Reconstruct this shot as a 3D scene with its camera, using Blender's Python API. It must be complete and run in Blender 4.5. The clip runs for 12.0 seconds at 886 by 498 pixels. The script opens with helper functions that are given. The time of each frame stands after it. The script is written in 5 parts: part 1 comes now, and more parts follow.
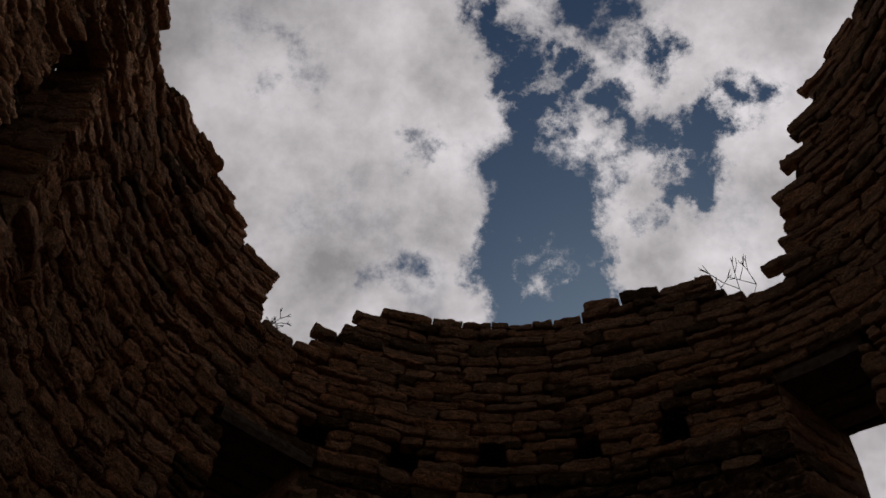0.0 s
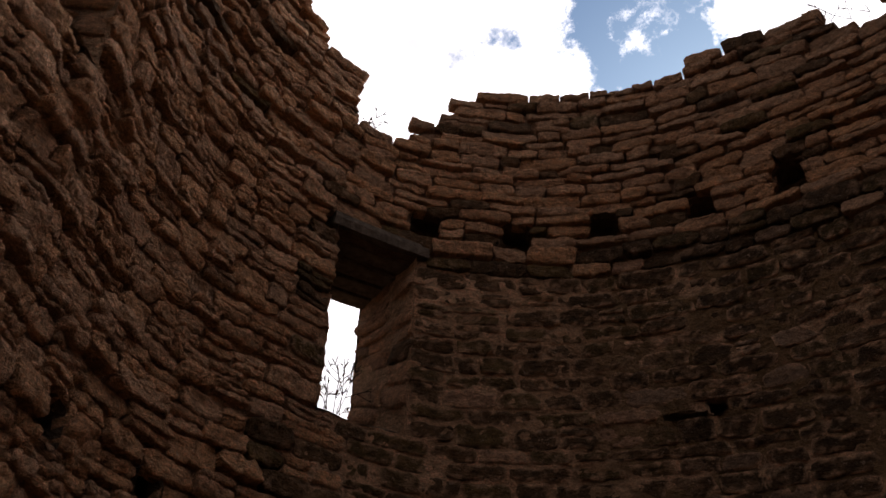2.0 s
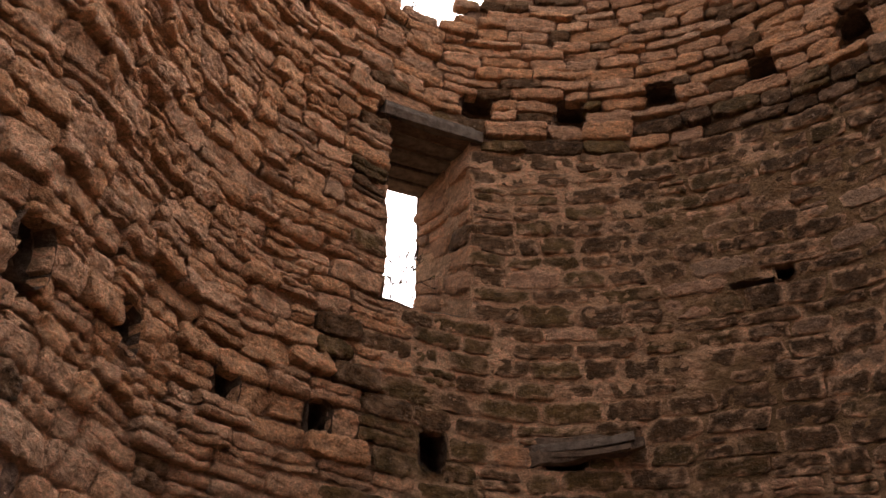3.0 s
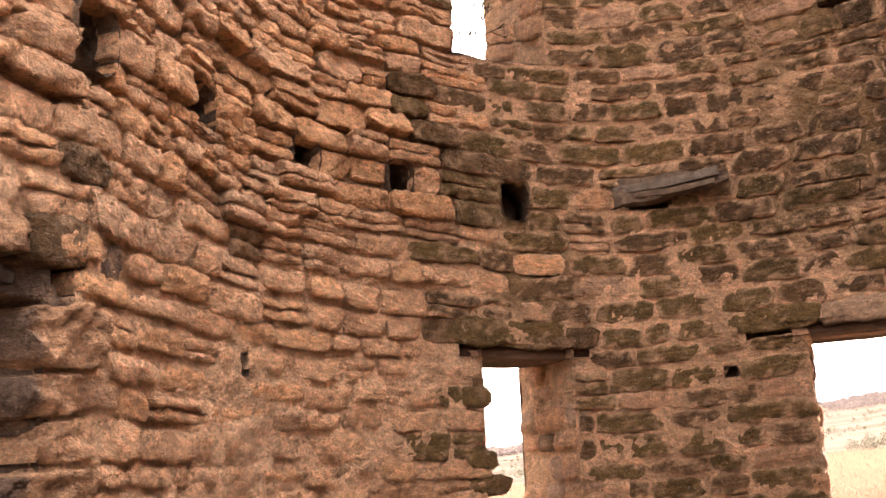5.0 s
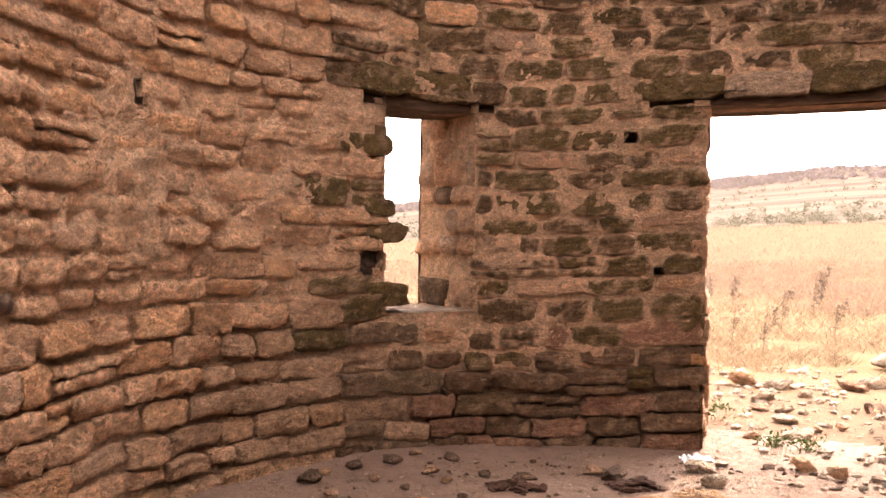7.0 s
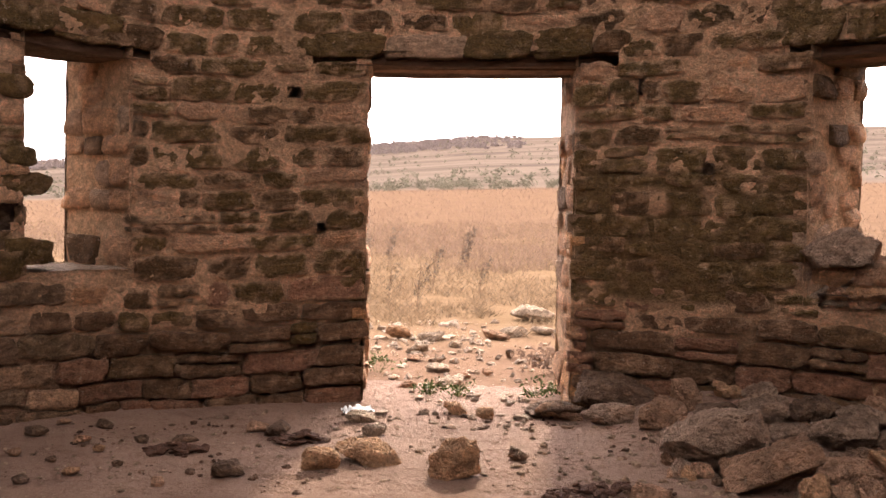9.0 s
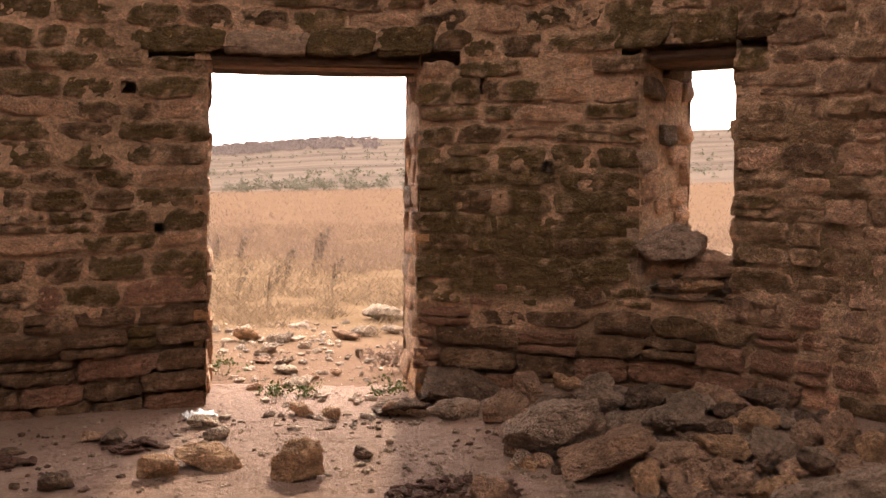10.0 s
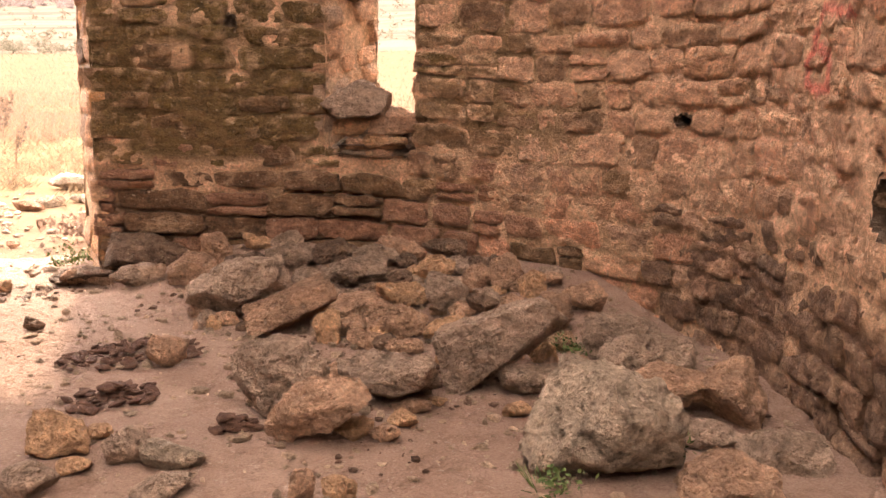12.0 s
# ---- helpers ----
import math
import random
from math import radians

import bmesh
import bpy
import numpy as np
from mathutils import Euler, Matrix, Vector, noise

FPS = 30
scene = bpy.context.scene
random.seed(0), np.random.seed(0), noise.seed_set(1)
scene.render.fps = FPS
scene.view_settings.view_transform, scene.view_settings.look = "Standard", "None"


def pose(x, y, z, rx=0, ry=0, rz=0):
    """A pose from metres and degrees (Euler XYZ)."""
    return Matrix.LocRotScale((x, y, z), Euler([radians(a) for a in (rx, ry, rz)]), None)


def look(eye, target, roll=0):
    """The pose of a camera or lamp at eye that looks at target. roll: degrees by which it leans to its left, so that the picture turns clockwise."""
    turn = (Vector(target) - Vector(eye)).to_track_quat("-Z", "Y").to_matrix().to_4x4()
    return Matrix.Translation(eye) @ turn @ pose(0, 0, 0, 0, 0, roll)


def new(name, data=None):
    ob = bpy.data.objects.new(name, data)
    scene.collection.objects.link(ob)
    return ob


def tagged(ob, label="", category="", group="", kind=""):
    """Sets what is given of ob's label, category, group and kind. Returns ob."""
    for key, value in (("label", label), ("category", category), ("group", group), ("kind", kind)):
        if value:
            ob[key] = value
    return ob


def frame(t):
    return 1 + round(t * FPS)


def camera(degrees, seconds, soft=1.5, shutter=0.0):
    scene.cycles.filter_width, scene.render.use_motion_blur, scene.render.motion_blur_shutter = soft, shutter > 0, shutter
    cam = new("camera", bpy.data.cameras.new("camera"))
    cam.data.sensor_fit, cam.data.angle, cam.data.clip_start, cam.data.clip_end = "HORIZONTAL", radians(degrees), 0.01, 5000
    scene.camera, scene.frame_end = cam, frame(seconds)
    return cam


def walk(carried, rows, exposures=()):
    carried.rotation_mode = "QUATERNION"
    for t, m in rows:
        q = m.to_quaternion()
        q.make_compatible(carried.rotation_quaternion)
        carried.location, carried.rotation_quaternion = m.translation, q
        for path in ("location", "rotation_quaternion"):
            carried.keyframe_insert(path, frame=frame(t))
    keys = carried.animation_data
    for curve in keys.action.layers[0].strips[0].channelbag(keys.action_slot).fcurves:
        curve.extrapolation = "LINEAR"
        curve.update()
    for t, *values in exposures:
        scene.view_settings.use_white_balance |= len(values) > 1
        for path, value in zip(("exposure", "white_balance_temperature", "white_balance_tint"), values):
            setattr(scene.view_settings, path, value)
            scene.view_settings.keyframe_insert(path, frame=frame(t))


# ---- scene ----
# the camera and its walk
cam = camera(49.89, 12.0)
PATH = [
    (0.0, pose(-0.367, -2.822, 1.159, 139.83, -3.09, -3.24)),
    (0.5, pose(-0.353, -2.813, 1.174, 135.84, -2.88, -0.64)),
    (1.0, pose(-0.344, -2.824, 1.187, 132.96, -2.68, 1.50)),
    (1.5, pose(-0.338, -2.823, 1.203, 129.93, -1.92, 3.91)),
    (2.0, pose(-0.340, -2.825, 1.223, 126.12, -1.74, 6.51)),
    (2.5, pose(-0.346, -2.820, 1.239, 122.64, -0.98, 8.86)),
    (3.0, pose(-0.350, -2.807, 1.258, 118.97, -0.24, 11.47)),
    (5.0, pose(-0.325, -2.784, 1.273, 104.27, 2.54, 17.78)),
    (5.5, pose(-0.334, -2.777, 1.273, 99.65, 2.23, 18.28)),
    (6.0, pose(-0.358, -2.764, 1.268, 95.72, 1.00, 17.88)),
    (6.5, pose(-0.385, -2.729, 1.245, 92.21, 0.15, 15.11)),
    (8.5, pose(-0.437, -2.656, 1.202, 87.56, -1.73, -4.47)),
    (9.0, pose(-0.428, -2.641, 1.185, 87.80, -1.16, -9.26)),
    (9.5, pose(-0.395, -2.633, 1.181, 87.92, -0.99, -13.62)),
    (10.0, pose(-0.358, -2.644, 1.171, 87.99, -0.77, -17.89)),
    (10.5, pose(-0.322, -2.653, 1.166, 87.12, -0.50, -22.96)),
    (11.0, pose(-0.283, -2.685, 1.148, 85.33, -0.46, -27.29)),
    (11.5, pose(-0.235, -2.690, 1.123, 82.71, -0.64, -31.40)),
    (12.0, pose(-0.186, -2.710, 1.111, 80.37, -0.90, -34.60)),
]
EXPOSURES = [
    (0.0, -2.87, 6500, 10), (0.5, -2.62, 6500, 10), (1.0, -2.37, 6500, 10), (1.5, -1.94, 6500, 10), (2.0, -0.84, 6500, 12),
    (2.5, 0.57, 6730, 12), (3.0, 1.33, 6730, 12), (5.0, 2.91, 6860, 10), (5.5, 3.11, 6860, 10), (6.0, 3.11, 6920, 10),
    (6.5, 2.93, 6920, 11), (8.5, 2.16, 6770, 13), (9.0, 1.91, 6770, 13), (9.5, 1.83, 6870, 13), (10.0, 1.74, 7090, 13),
    (10.5, 1.71, 7090, 13), (11.0, 1.88, 7360, 13), (11.5, 2.50, 7460, 14), (12.0, 3.01, 7460, 14),
]

walk(cam, PATH, EXPOSURES)

# ---- world, sun ----
SUN_AZ, SUN_EL = 73.0, 35.0
world = bpy.data.worlds.new("sky")
scene.world = world
world.use_nodes = True
wn, wl = world.node_tree.nodes, world.node_tree.links
wn.clear()
w_out = wn.new("ShaderNodeOutputWorld")
w_bg = wn.new("ShaderNodeBackground")
w_sky = wn.new("ShaderNodeTexSky")
w_sky.sky_type, w_sky.sun_disc = "NISHITA", False
w_sky.sun_elevation, w_sky.sun_rotation = radians(SUN_EL), radians(90 - SUN_AZ)
w_co = wn.new("ShaderNodeTexCoord")


def w_math(op, a, b=None, clamp=False):
    n = wn.new("ShaderNodeMath")
    n.operation, n.use_clamp = op, clamp
    for i, v in enumerate((a, b)):
        if isinstance(v, (int, float)):
            n.inputs[i].default_value = v
        elif v is not None:
            wl.new(v, n.inputs[i])
    return n.outputs[0]


def w_noise(scale, detail, rough, offset, stretch=(1, 1, 1)):
    m = wn.new("ShaderNodeMapping")
    m.inputs["Location"].default_value = offset
    m.inputs["Scale"].default_value = stretch
    n = wn.new("ShaderNodeTexNoise")
    n.inputs["Scale"].default_value, n.inputs["Detail"].default_value, n.inputs["Roughness"].default_value = scale, detail, rough
    wl.new(w_co.outputs["Generated"], m.inputs[0])
    wl.new(m.outputs[0], n.inputs["Vector"])
    return n.outputs["Fac"]


# directions bent by noise, for ragged cloud edges
w_n = wn.new("ShaderNodeTexNoise")
w_n.inputs["Scale"].default_value, w_n.inputs["Detail"].default_value, w_n.inputs["Roughness"].default_value = 9.0, 9.0, 0.66
wl.new(w_co.outputs["Generated"], w_n.inputs["Vector"])
w_v = wn.new("ShaderNodeVectorMath")
w_v.operation = "MULTIPLY_ADD"
w_v.inputs[1].default_value = (0.25, 0.25, 0.25)
w_c = wn.new("ShaderNodeVectorMath")
w_c.operation = "SUBTRACT"
w_c.inputs[1].default_value = (0.5, 0.5, 0.5)
wl.new(w_n.outputs["Color"], w_c.inputs[0])
wl.new(w_c.outputs[0], w_v.inputs[0])
wl.new(w_co.outputs["Generated"], w_v.inputs[2])
w_bent = w_v.outputs[0]


def w_gap(direction, inner, outer):
    d = wn.new("ShaderNodeVectorMath")
    d.operation = "DISTANCE"
    d.inputs[1].default_value = direction
    wl.new(w_bent, d.inputs[0])
    r = wn.new("ShaderNodeMapRange")
    r.interpolation_type = "SMOOTHSTEP"
    r.inputs["From Min"].default_value, r.inputs["From Max"].default_value = inner, outer
    r.inputs["To Min"].default_value, r.inputs["To Max"].default_value = 1.0, 0.0
    wl.new(d.outputs["Value"], r.inputs["Value"])
    return r.outputs[0]


# broken cloud with a rift of blue in it
RIFT = (
    ((0.129, 0.439, 0.889), 0.075, 1.0),
    ((0.032, 0.444, 0.896), 0.051, 0.9),
    ((0.197, 0.449, 0.871), 0.051, 1.0),
    ((0.059, 0.482, 0.874), 0.044, 0.9),
    ((0.091, 0.508, 0.856), 0.048, 1.0),
    ((0.089, 0.543, 0.835), 0.060, 1.0),
    ((0.088, 0.587, 0.805), 0.081, 1.0),
    ((0.134, 0.581, 0.803), 0.068, 1.0),
    ((0.164, 0.535, 0.829), 0.056, 1.0),
    ((0.202, 0.526, 0.826), 0.051, 1.0),
    ((0.241, 0.524, 0.817), 0.056, 1.0),
    ((0.268, 0.504, 0.821), 0.044, 1.0),
    ((0.234, 0.559, 0.796), 0.044, 1.0),
    ((0.086, 0.629, 0.773), 0.085, 1.45),
    ((0.115, 0.62, 0.776), 0.081, 1.45),
    ((0.084, 0.665, 0.742), 0.077, 1.45),
    ((0.12, 0.674, 0.729), 0.085, 1.45),
    ((0.148, 0.661, 0.736), 0.062, 1.45),
    ((0.205, 0.6, 0.773), 0.040, 0.7),
    ((0.297, 0.466, 0.833), 0.040, 0.8),
    ((-0.033, 0.567, 0.823), 0.040, 0.5),
    ((-0.182, 0.493, 0.851), 0.048, 0.45),
    ((-0.058, 0.668, 0.742), 0.040, 0.5),
)
gap = w_gap(RIFT[0][0], 0.0, RIFT[0][1])
for dirn, r1, amount in RIFT[1:]:
    gap = w_math("MAXIMUM", gap, w_math("MULTIPLY", w_gap(dirn, 0.0, r1), amount))
cloud = w_math("ADD", w_math("MULTIPLY", w_noise(6.0, 12, 0.66, (1.3, 0.4, 2.1)), 1.7), -0.17)
cloud = w_math("SUBTRACT", cloud, w_math("MULTIPLY", gap, 0.66))
cover = wn.new("ShaderNodeMapRange")
cover.interpolation_type = "SMOOTHSTEP"
cover.inputs["From Min"].default_value, cover.inputs["From Max"].default_value = 0.14, 0.64
wl.new(cloud, cover.inputs["Value"])
tone_n = wn.new("ShaderNodeMapRange")
tone_n.inputs["From Min"].default_value, tone_n.inputs["From Max"].default_value = 0.34, 0.66
tone_n.inputs["To Min"].default_value, tone_n.inputs["To Max"].default_value = 0.50, 1.45
wl.new(w_noise(5.0, 10, 0.62, (7.0, 3.0, 1.0)), tone_n.inputs["Value"])
# cloud shines more towards the veiled sun
glow = w_math("ADD", w_math("MULTIPLY", w_gap((0.239, 0.783, 0.574), 0.15, 1.15), 2.45), 0.50)
shine = w_math("MULTIPLY", tone_n.outputs[0], glow)
white = wn.new("ShaderNodeMix")
white.data_type = "RGBA"
white.inputs["A"].default_value = (0.0, 0.0, 0.0, 1)
white.inputs["B"].default_value = (1.49, 1.42, 1.46, 1)
wl.new(shine, white.inputs["Factor"])
white.clamp_factor = False
blue = wn.new("ShaderNodeMix")
blue.data_type, blue.blend_type = "RGBA", "MULTIPLY"
blue.inputs["Factor"].default_value = 1.0
blue.inputs["B"].default_value = (0.085, 0.122, 0.160, 1)
wl.new(w_sky.outputs[0], blue.inputs["A"])
both = wn.new("ShaderNodeMix")
both.data_type = "RGBA"
wl.new(cover.outputs[0], both.inputs["Factor"])
wl.new(blue.outputs["Result"], both.inputs["A"])
wl.new(white.outputs["Result"], both.inputs["B"])
wl.new(both.outputs["Result"], w_bg.inputs["Color"])
w_bg.inputs["Strength"].default_value = 1.0
wl.new(w_bg.outputs[0], w_out.inputs[0])

sun = new("sun", bpy.data.lights.new("sun", "SUN"))
sun.data.energy, sun.data.angle, sun.data.color = 1.9, radians(3.0), (1.0, 0.90, 0.76)
sa, se = radians(SUN_AZ), radians(SUN_EL)
sun.matrix_world = look((30 * math.cos(sa) * math.cos(se), 30 * math.sin(sa) * math.cos(se), 30 * math.sin(se)), (0, 0, 0))


# ---- helpers of this scene ----
def hashed(i, j, k, seed):
    h = (i.astype(np.int64) * 73856093) ^ (j.astype(np.int64) * 19349663) ^ (k.astype(np.int64) * 83492791) ^ (seed * 2654435761)
    h = (h ^ (h >> 13)) * 1274126177 & 0x7FFFFFFF
    h = (h ^ (h >> 16)) * 668265263 & 0x7FFFFFFF
    return ((h ^ (h >> 15)) & 0xFFFF) / 65535.0


def vnoise(p, seed=0):
    """Smooth value noise, -1 to 1, at points p (n, 3)."""
    p = np.asarray(p, float)
    f = np.floor(p)
    t = p - f
    t = t * t * (3 - 2 * t)
    i, j, k = f[:, 0], f[:, 1], f[:, 2]
    out = 0
    for a in (0, 1):
        for b in (0, 1):
            for c in (0, 1):
                w = (t[:, 0] if a else 1 - t[:, 0]) * (t[:, 1] if b else 1 - t[:, 1]) * (t[:, 2] if c else 1 - t[:, 2])
                out = out + w * hashed(i + a, j + b, k + c, seed)
    return out * 2 - 1


def fbm(p, octaves=3, seed=0):
    p = np.asarray(p, float)
    out, amp = 0, 1.0
    for o in range(octaves):
        out = out + amp * vnoise(p * 2 ** o + 17.3 * o, seed + o)
        amp *= 0.5
    return out


def smooth(a, b, v):
    q = np.clip((np.asarray(v, float) - a) / (b - a), 0, 1)
    return q * q * (3 - 2 * q)


def mesh(name, verts, faces, material, colours=None, soft=True):
    me = bpy.data.meshes.new(name)
    me.from_pydata(np.asarray(verts, float).tolist(), [], faces if isinstance(faces, list) else faces.tolist())
    me.materials.append(material)
    if colours is not None:
        at = me.color_attributes.new("tone", "FLOAT_COLOR", "POINT")
        c = np.ones((len(verts), 4), np.float32)
        c[:, :3] = colours
        at.data.foreach_set("color", c.ravel())
    if soft is not False:
        me.polygons.foreach_set("use_smooth", [True] * len(me.polygons) if soft is True else soft)
    return me


def part(name, me, parent, label="", kind=""):
    ob = new(name, me)
    ob.parent = parent
    return tagged(ob, label, "", "", kind)


def empty(name, place=(0, 0, 0)):
    ob = new(name)
    ob.location = place
    ob.empty_display_size = 0.1
    return ob


# ---- materials ----
class Nodes:
    def __init__(self, name):
        self.m = bpy.data.materials.new(name)
        self.m.use_nodes = True
        self.t = self.m.node_tree
        self.bsdf = self.t.nodes["Principled BSDF"]
        self.co = self.t.nodes.new("ShaderNodeTexCoord").outputs["Object"]

    def put(self, value, socket):
        if isinstance(value, bpy.types.NodeSocket):
            self.t.links.new(value, socket)
        else:
            socket.default_value = value

    def noise(self, scale, detail=5, rough=0.6, stretch=None, out="Fac"):
        n = self.t.nodes.new("ShaderNodeTexNoise")
        n.inputs["Scale"].default_value, n.inputs["Detail"].default_value, n.inputs["Roughness"].default_value = scale, detail, rough
        v = self.co
        if stretch:
            mp = self.t.nodes.new("ShaderNodeMapping")
            mp.inputs["Scale"].default_value = stretch
            self.t.links.new(v, mp.inputs[0])
            v = mp.outputs[0]
        self.t.links.new(v, n.inputs["Vector"])
        return n.outputs[out]

    def voronoi(self, scale):
        n = self.t.nodes.new("ShaderNodeTexVoronoi")
        n.inputs["Scale"].default_value = scale
        self.t.links.new(self.co, n.inputs["Vector"])
        return n.outputs["Distance"]

    def range(self, v, a, b, lo, hi):
        n = self.t.nodes.new("ShaderNodeMapRange")
        self.put(v, n.inputs["Value"])
        for k, x in zip(("From Min", "From Max", "To Min", "To Max"), (a, b, lo, hi)):
            n.inputs[k].default_value = x
        return n.outputs[0]

    def math(self, op, a, b):
        n = self.t.nodes.new("ShaderNodeMath")
        n.operation = op
        self.put(a, n.inputs[0])
        self.put(b, n.inputs[1])
        return n.outputs[0]

    def mix(self, fac, a, b, blend="MIX"):
        n = self.t.nodes.new("ShaderNodeMix")
        n.data_type, n.blend_type = "RGBA", blend
        self.put(fac, n.inputs["Factor"])
        self.put(a, n.inputs["A"])
        self.put(b, n.inputs["B"])
        return n.outputs["Result"]

    def scale(self, colour, value):
        n = self.t.nodes.new("ShaderNodeVectorMath")
        n.operation = "SCALE"
        self.put(colour, n.inputs[0])
        self.put(value, n.inputs["Scale"])
        return n.outputs[0]

    def attr(self, name="tone"):
        n = self.t.nodes.new("ShaderNodeAttribute")
        n.attribute_name = name
        return n.outputs["Color"]

    def island(self):
        return self.t.nodes.new("ShaderNodeNewGeometry").outputs["Random Per Island"]

    def chance(self):
        return self.t.nodes.new("ShaderNodeObjectInfo").outputs["Random"]

    def bump(self, height, strength, distance):
        n = self.t.nodes.new("ShaderNodeBump")
        n.inputs["Strength"].default_value, n.inputs["Distance"].default_value = strength, distance
        self.t.links.new(height, n.inputs["Height"])
        self.t.links.new(n.outputs[0], self.bsdf.inputs["Normal"])

    def done(self, colour, rough=0.92, spec=0.2):
        self.put(colour, self.bsdf.inputs["Base Color"])
        self.put(rough, self.bsdf.inputs["Roughness"])
        self.bsdf.inputs["Specular IOR Level"].default_value = spec
        return self.m


def col(r, g, b):
    return (r, g, b, 1.0)


def stone_material(name, pits=1.0, chance="island", relief=1.0, streak=3.6):
    n = Nodes(name)
    body = n.noise(13, 7, 0.66, (1, 1, 1.7))
    crust = n.noise(34, 7, 0.72)
    fine = n.range(n.noise(75, 5, 0.75), 0.3, 0.7, 0.66, 1.38)
    own = n.range(n.island() if chance == "island" else n.chance(), 0, 1, 0.92, 1.08)
    c = n.scale(n.scale(n.scale(n.attr(), n.range(body, 0.32, 0.66, 0.66, 1.32)), fine), own)
    hole = n.range(n.voronoi(30), 0.12, 0.34, 0.0, 1.0)
    pit = n.range(n.noise(21, 4, 0.6), 0.58, 0.66, 0.0, 1.0)
    bed = n.noise(17, 6, 0.72, (1, 1, streak))
    c = n.scale(c, n.range(bed, 0.34, 0.64, 0.80, 1.18))
    c = n.mix(n.range(n.noise(5.5, 6, 0.7, (1, 1, 1.8)), 0.52, 0.70, 0, 0.34), c, n.mix(0.5, c, col(0.60, 0.29, 0.14)))
    speck = n.range(n.noise(58, 3, 0.55), 0.63, 0.69, 0.0, 1.0)
    c = n.mix(n.math("MULTIPLY", speck, 0.34), c, col(0.58, 0.42, 0.28))
    flake = n.range(n.noise(21, 3, 0.6, (1, 1, 1.5)), 0.665, 0.70, 0.0, 0.6)
    c = n.mix(flake, c, col(0.60, 0.42, 0.30))
    c = n.mix(n.math("MULTIPLY", pit, 0.6), c, n.scale(c, 0.42))
    c = n.mix(n.range(n.noise(15, 6, 0.74, (1, 1, 1.6)), 0.56, 0.70, 0, 0.42), c, n.mix(0.5, c, col(0.66, 0.47, 0.33)))
    h = n.math("ADD", n.math("ADD", n.math("MULTIPLY", body, 0.35), n.math("MULTIPLY", bed, 0.22)), n.math("MULTIPLY", crust, 0.52))
    h = n.math("ADD", h, n.math("MULTIPLY", n.noise(95, 4, 0.7), 0.16))
    h = n.math("ADD", h, n.math("MULTIPLY", hole, 0.07 * pits))
    h = n.math("SUBTRACT", h, n.math("MULTIPLY", pit, 0.12))
    n.bump(h, 1.0, 0.145 * relief)
    return n.done(c)


m_stone = stone_material("weathered_shell_limestone")
m_stone_piece = stone_material("weathered_shell_limestone_piece", 1.0, "object")
m_rock = stone_material("rubble_limestone", 2.2, "object", 1.0, 1.0)


def mortar_material():
    n = Nodes("clay_lime_mortar")
    body = n.noise(12, 8, 0.70, (1, 1, 1.5))
    fine = n.range(n.noise(62, 6, 0.75), 0.3, 0.7, 0.64, 1.40)
    c = n.scale(n.scale(n.attr(), n.range(body, 0.32, 0.66, 0.68, 1.28)), fine)
    pit = n.range(n.noise(19, 4, 0.62), 0.58, 0.66, 0.0, 1.0)
    c = n.mix(n.math("MULTIPLY", pit, 0.5), c, n.scale(c, 0.48))
    bed = n.noise(11, 8, 0.74, (1, 1, 1.4))
    c = n.scale(c, n.range(bed, 0.34, 0.62, 0.80, 1.22))
    c = n.mix(n.range(n.noise(4.5, 6, 0.7, (1, 1, 1.8)), 0.50, 0.68, 0, 0.5), c, n.scale(n.mix(0.45, c, col(0.58, 0.29, 0.15)), 0.90))
    c = n.mix(n.range(n.noise(23, 6, 0.75), 0.58, 0.70, 0, 0.34), c, n.mix(0.5, c, col(0.70, 0.52, 0.38)))
    h = n.math("SUBTRACT", n.math("ADD", body, n.math("MULTIPLY", n.noise(38, 7, 0.72), 0.5)), n.math("MULTIPLY", pit, 0.14))
    h = n.math("ADD", h, n.math("MULTIPLY", bed, 0.5))
    n.bump(h, 1.0, 0.14)
    return n.done(c, 0.95, 0.15)


m_mortar = mortar_material()


def earth_material():
    n = Nodes("trodden_earth")
    c = n.mix(n.range(n.noise(1.3, 6, 0.6), 0.35, 0.65, 0, 1), col(0.325, 0.198, 0.142), col(0.42, 0.265, 0.19))
    c = n.mix(n.range(n.noise(7, 8, 0.75), 0.50, 0.68, 0, 0.85), c, col(0.26, 0.15, 0.10))
    c = n.mix(n.range(n.noise(45, 5, 0.7), 0.60, 0.70, 0, 0.7), c, col(0.56, 0.43, 0.33))
    c = n.scale(c, n.range(n.noise(120, 4, 0.7), 0.3, 0.7, 0.75, 1.2))
    n.bump(n.math("ADD", n.noise(9, 9, 0.72), n.math("MULTIPLY", n.noise(50, 6, 0.7), 0.4)), 1.0, 0.09)
    return n.done(c, 0.95, 0.15)


m_earth = earth_material()


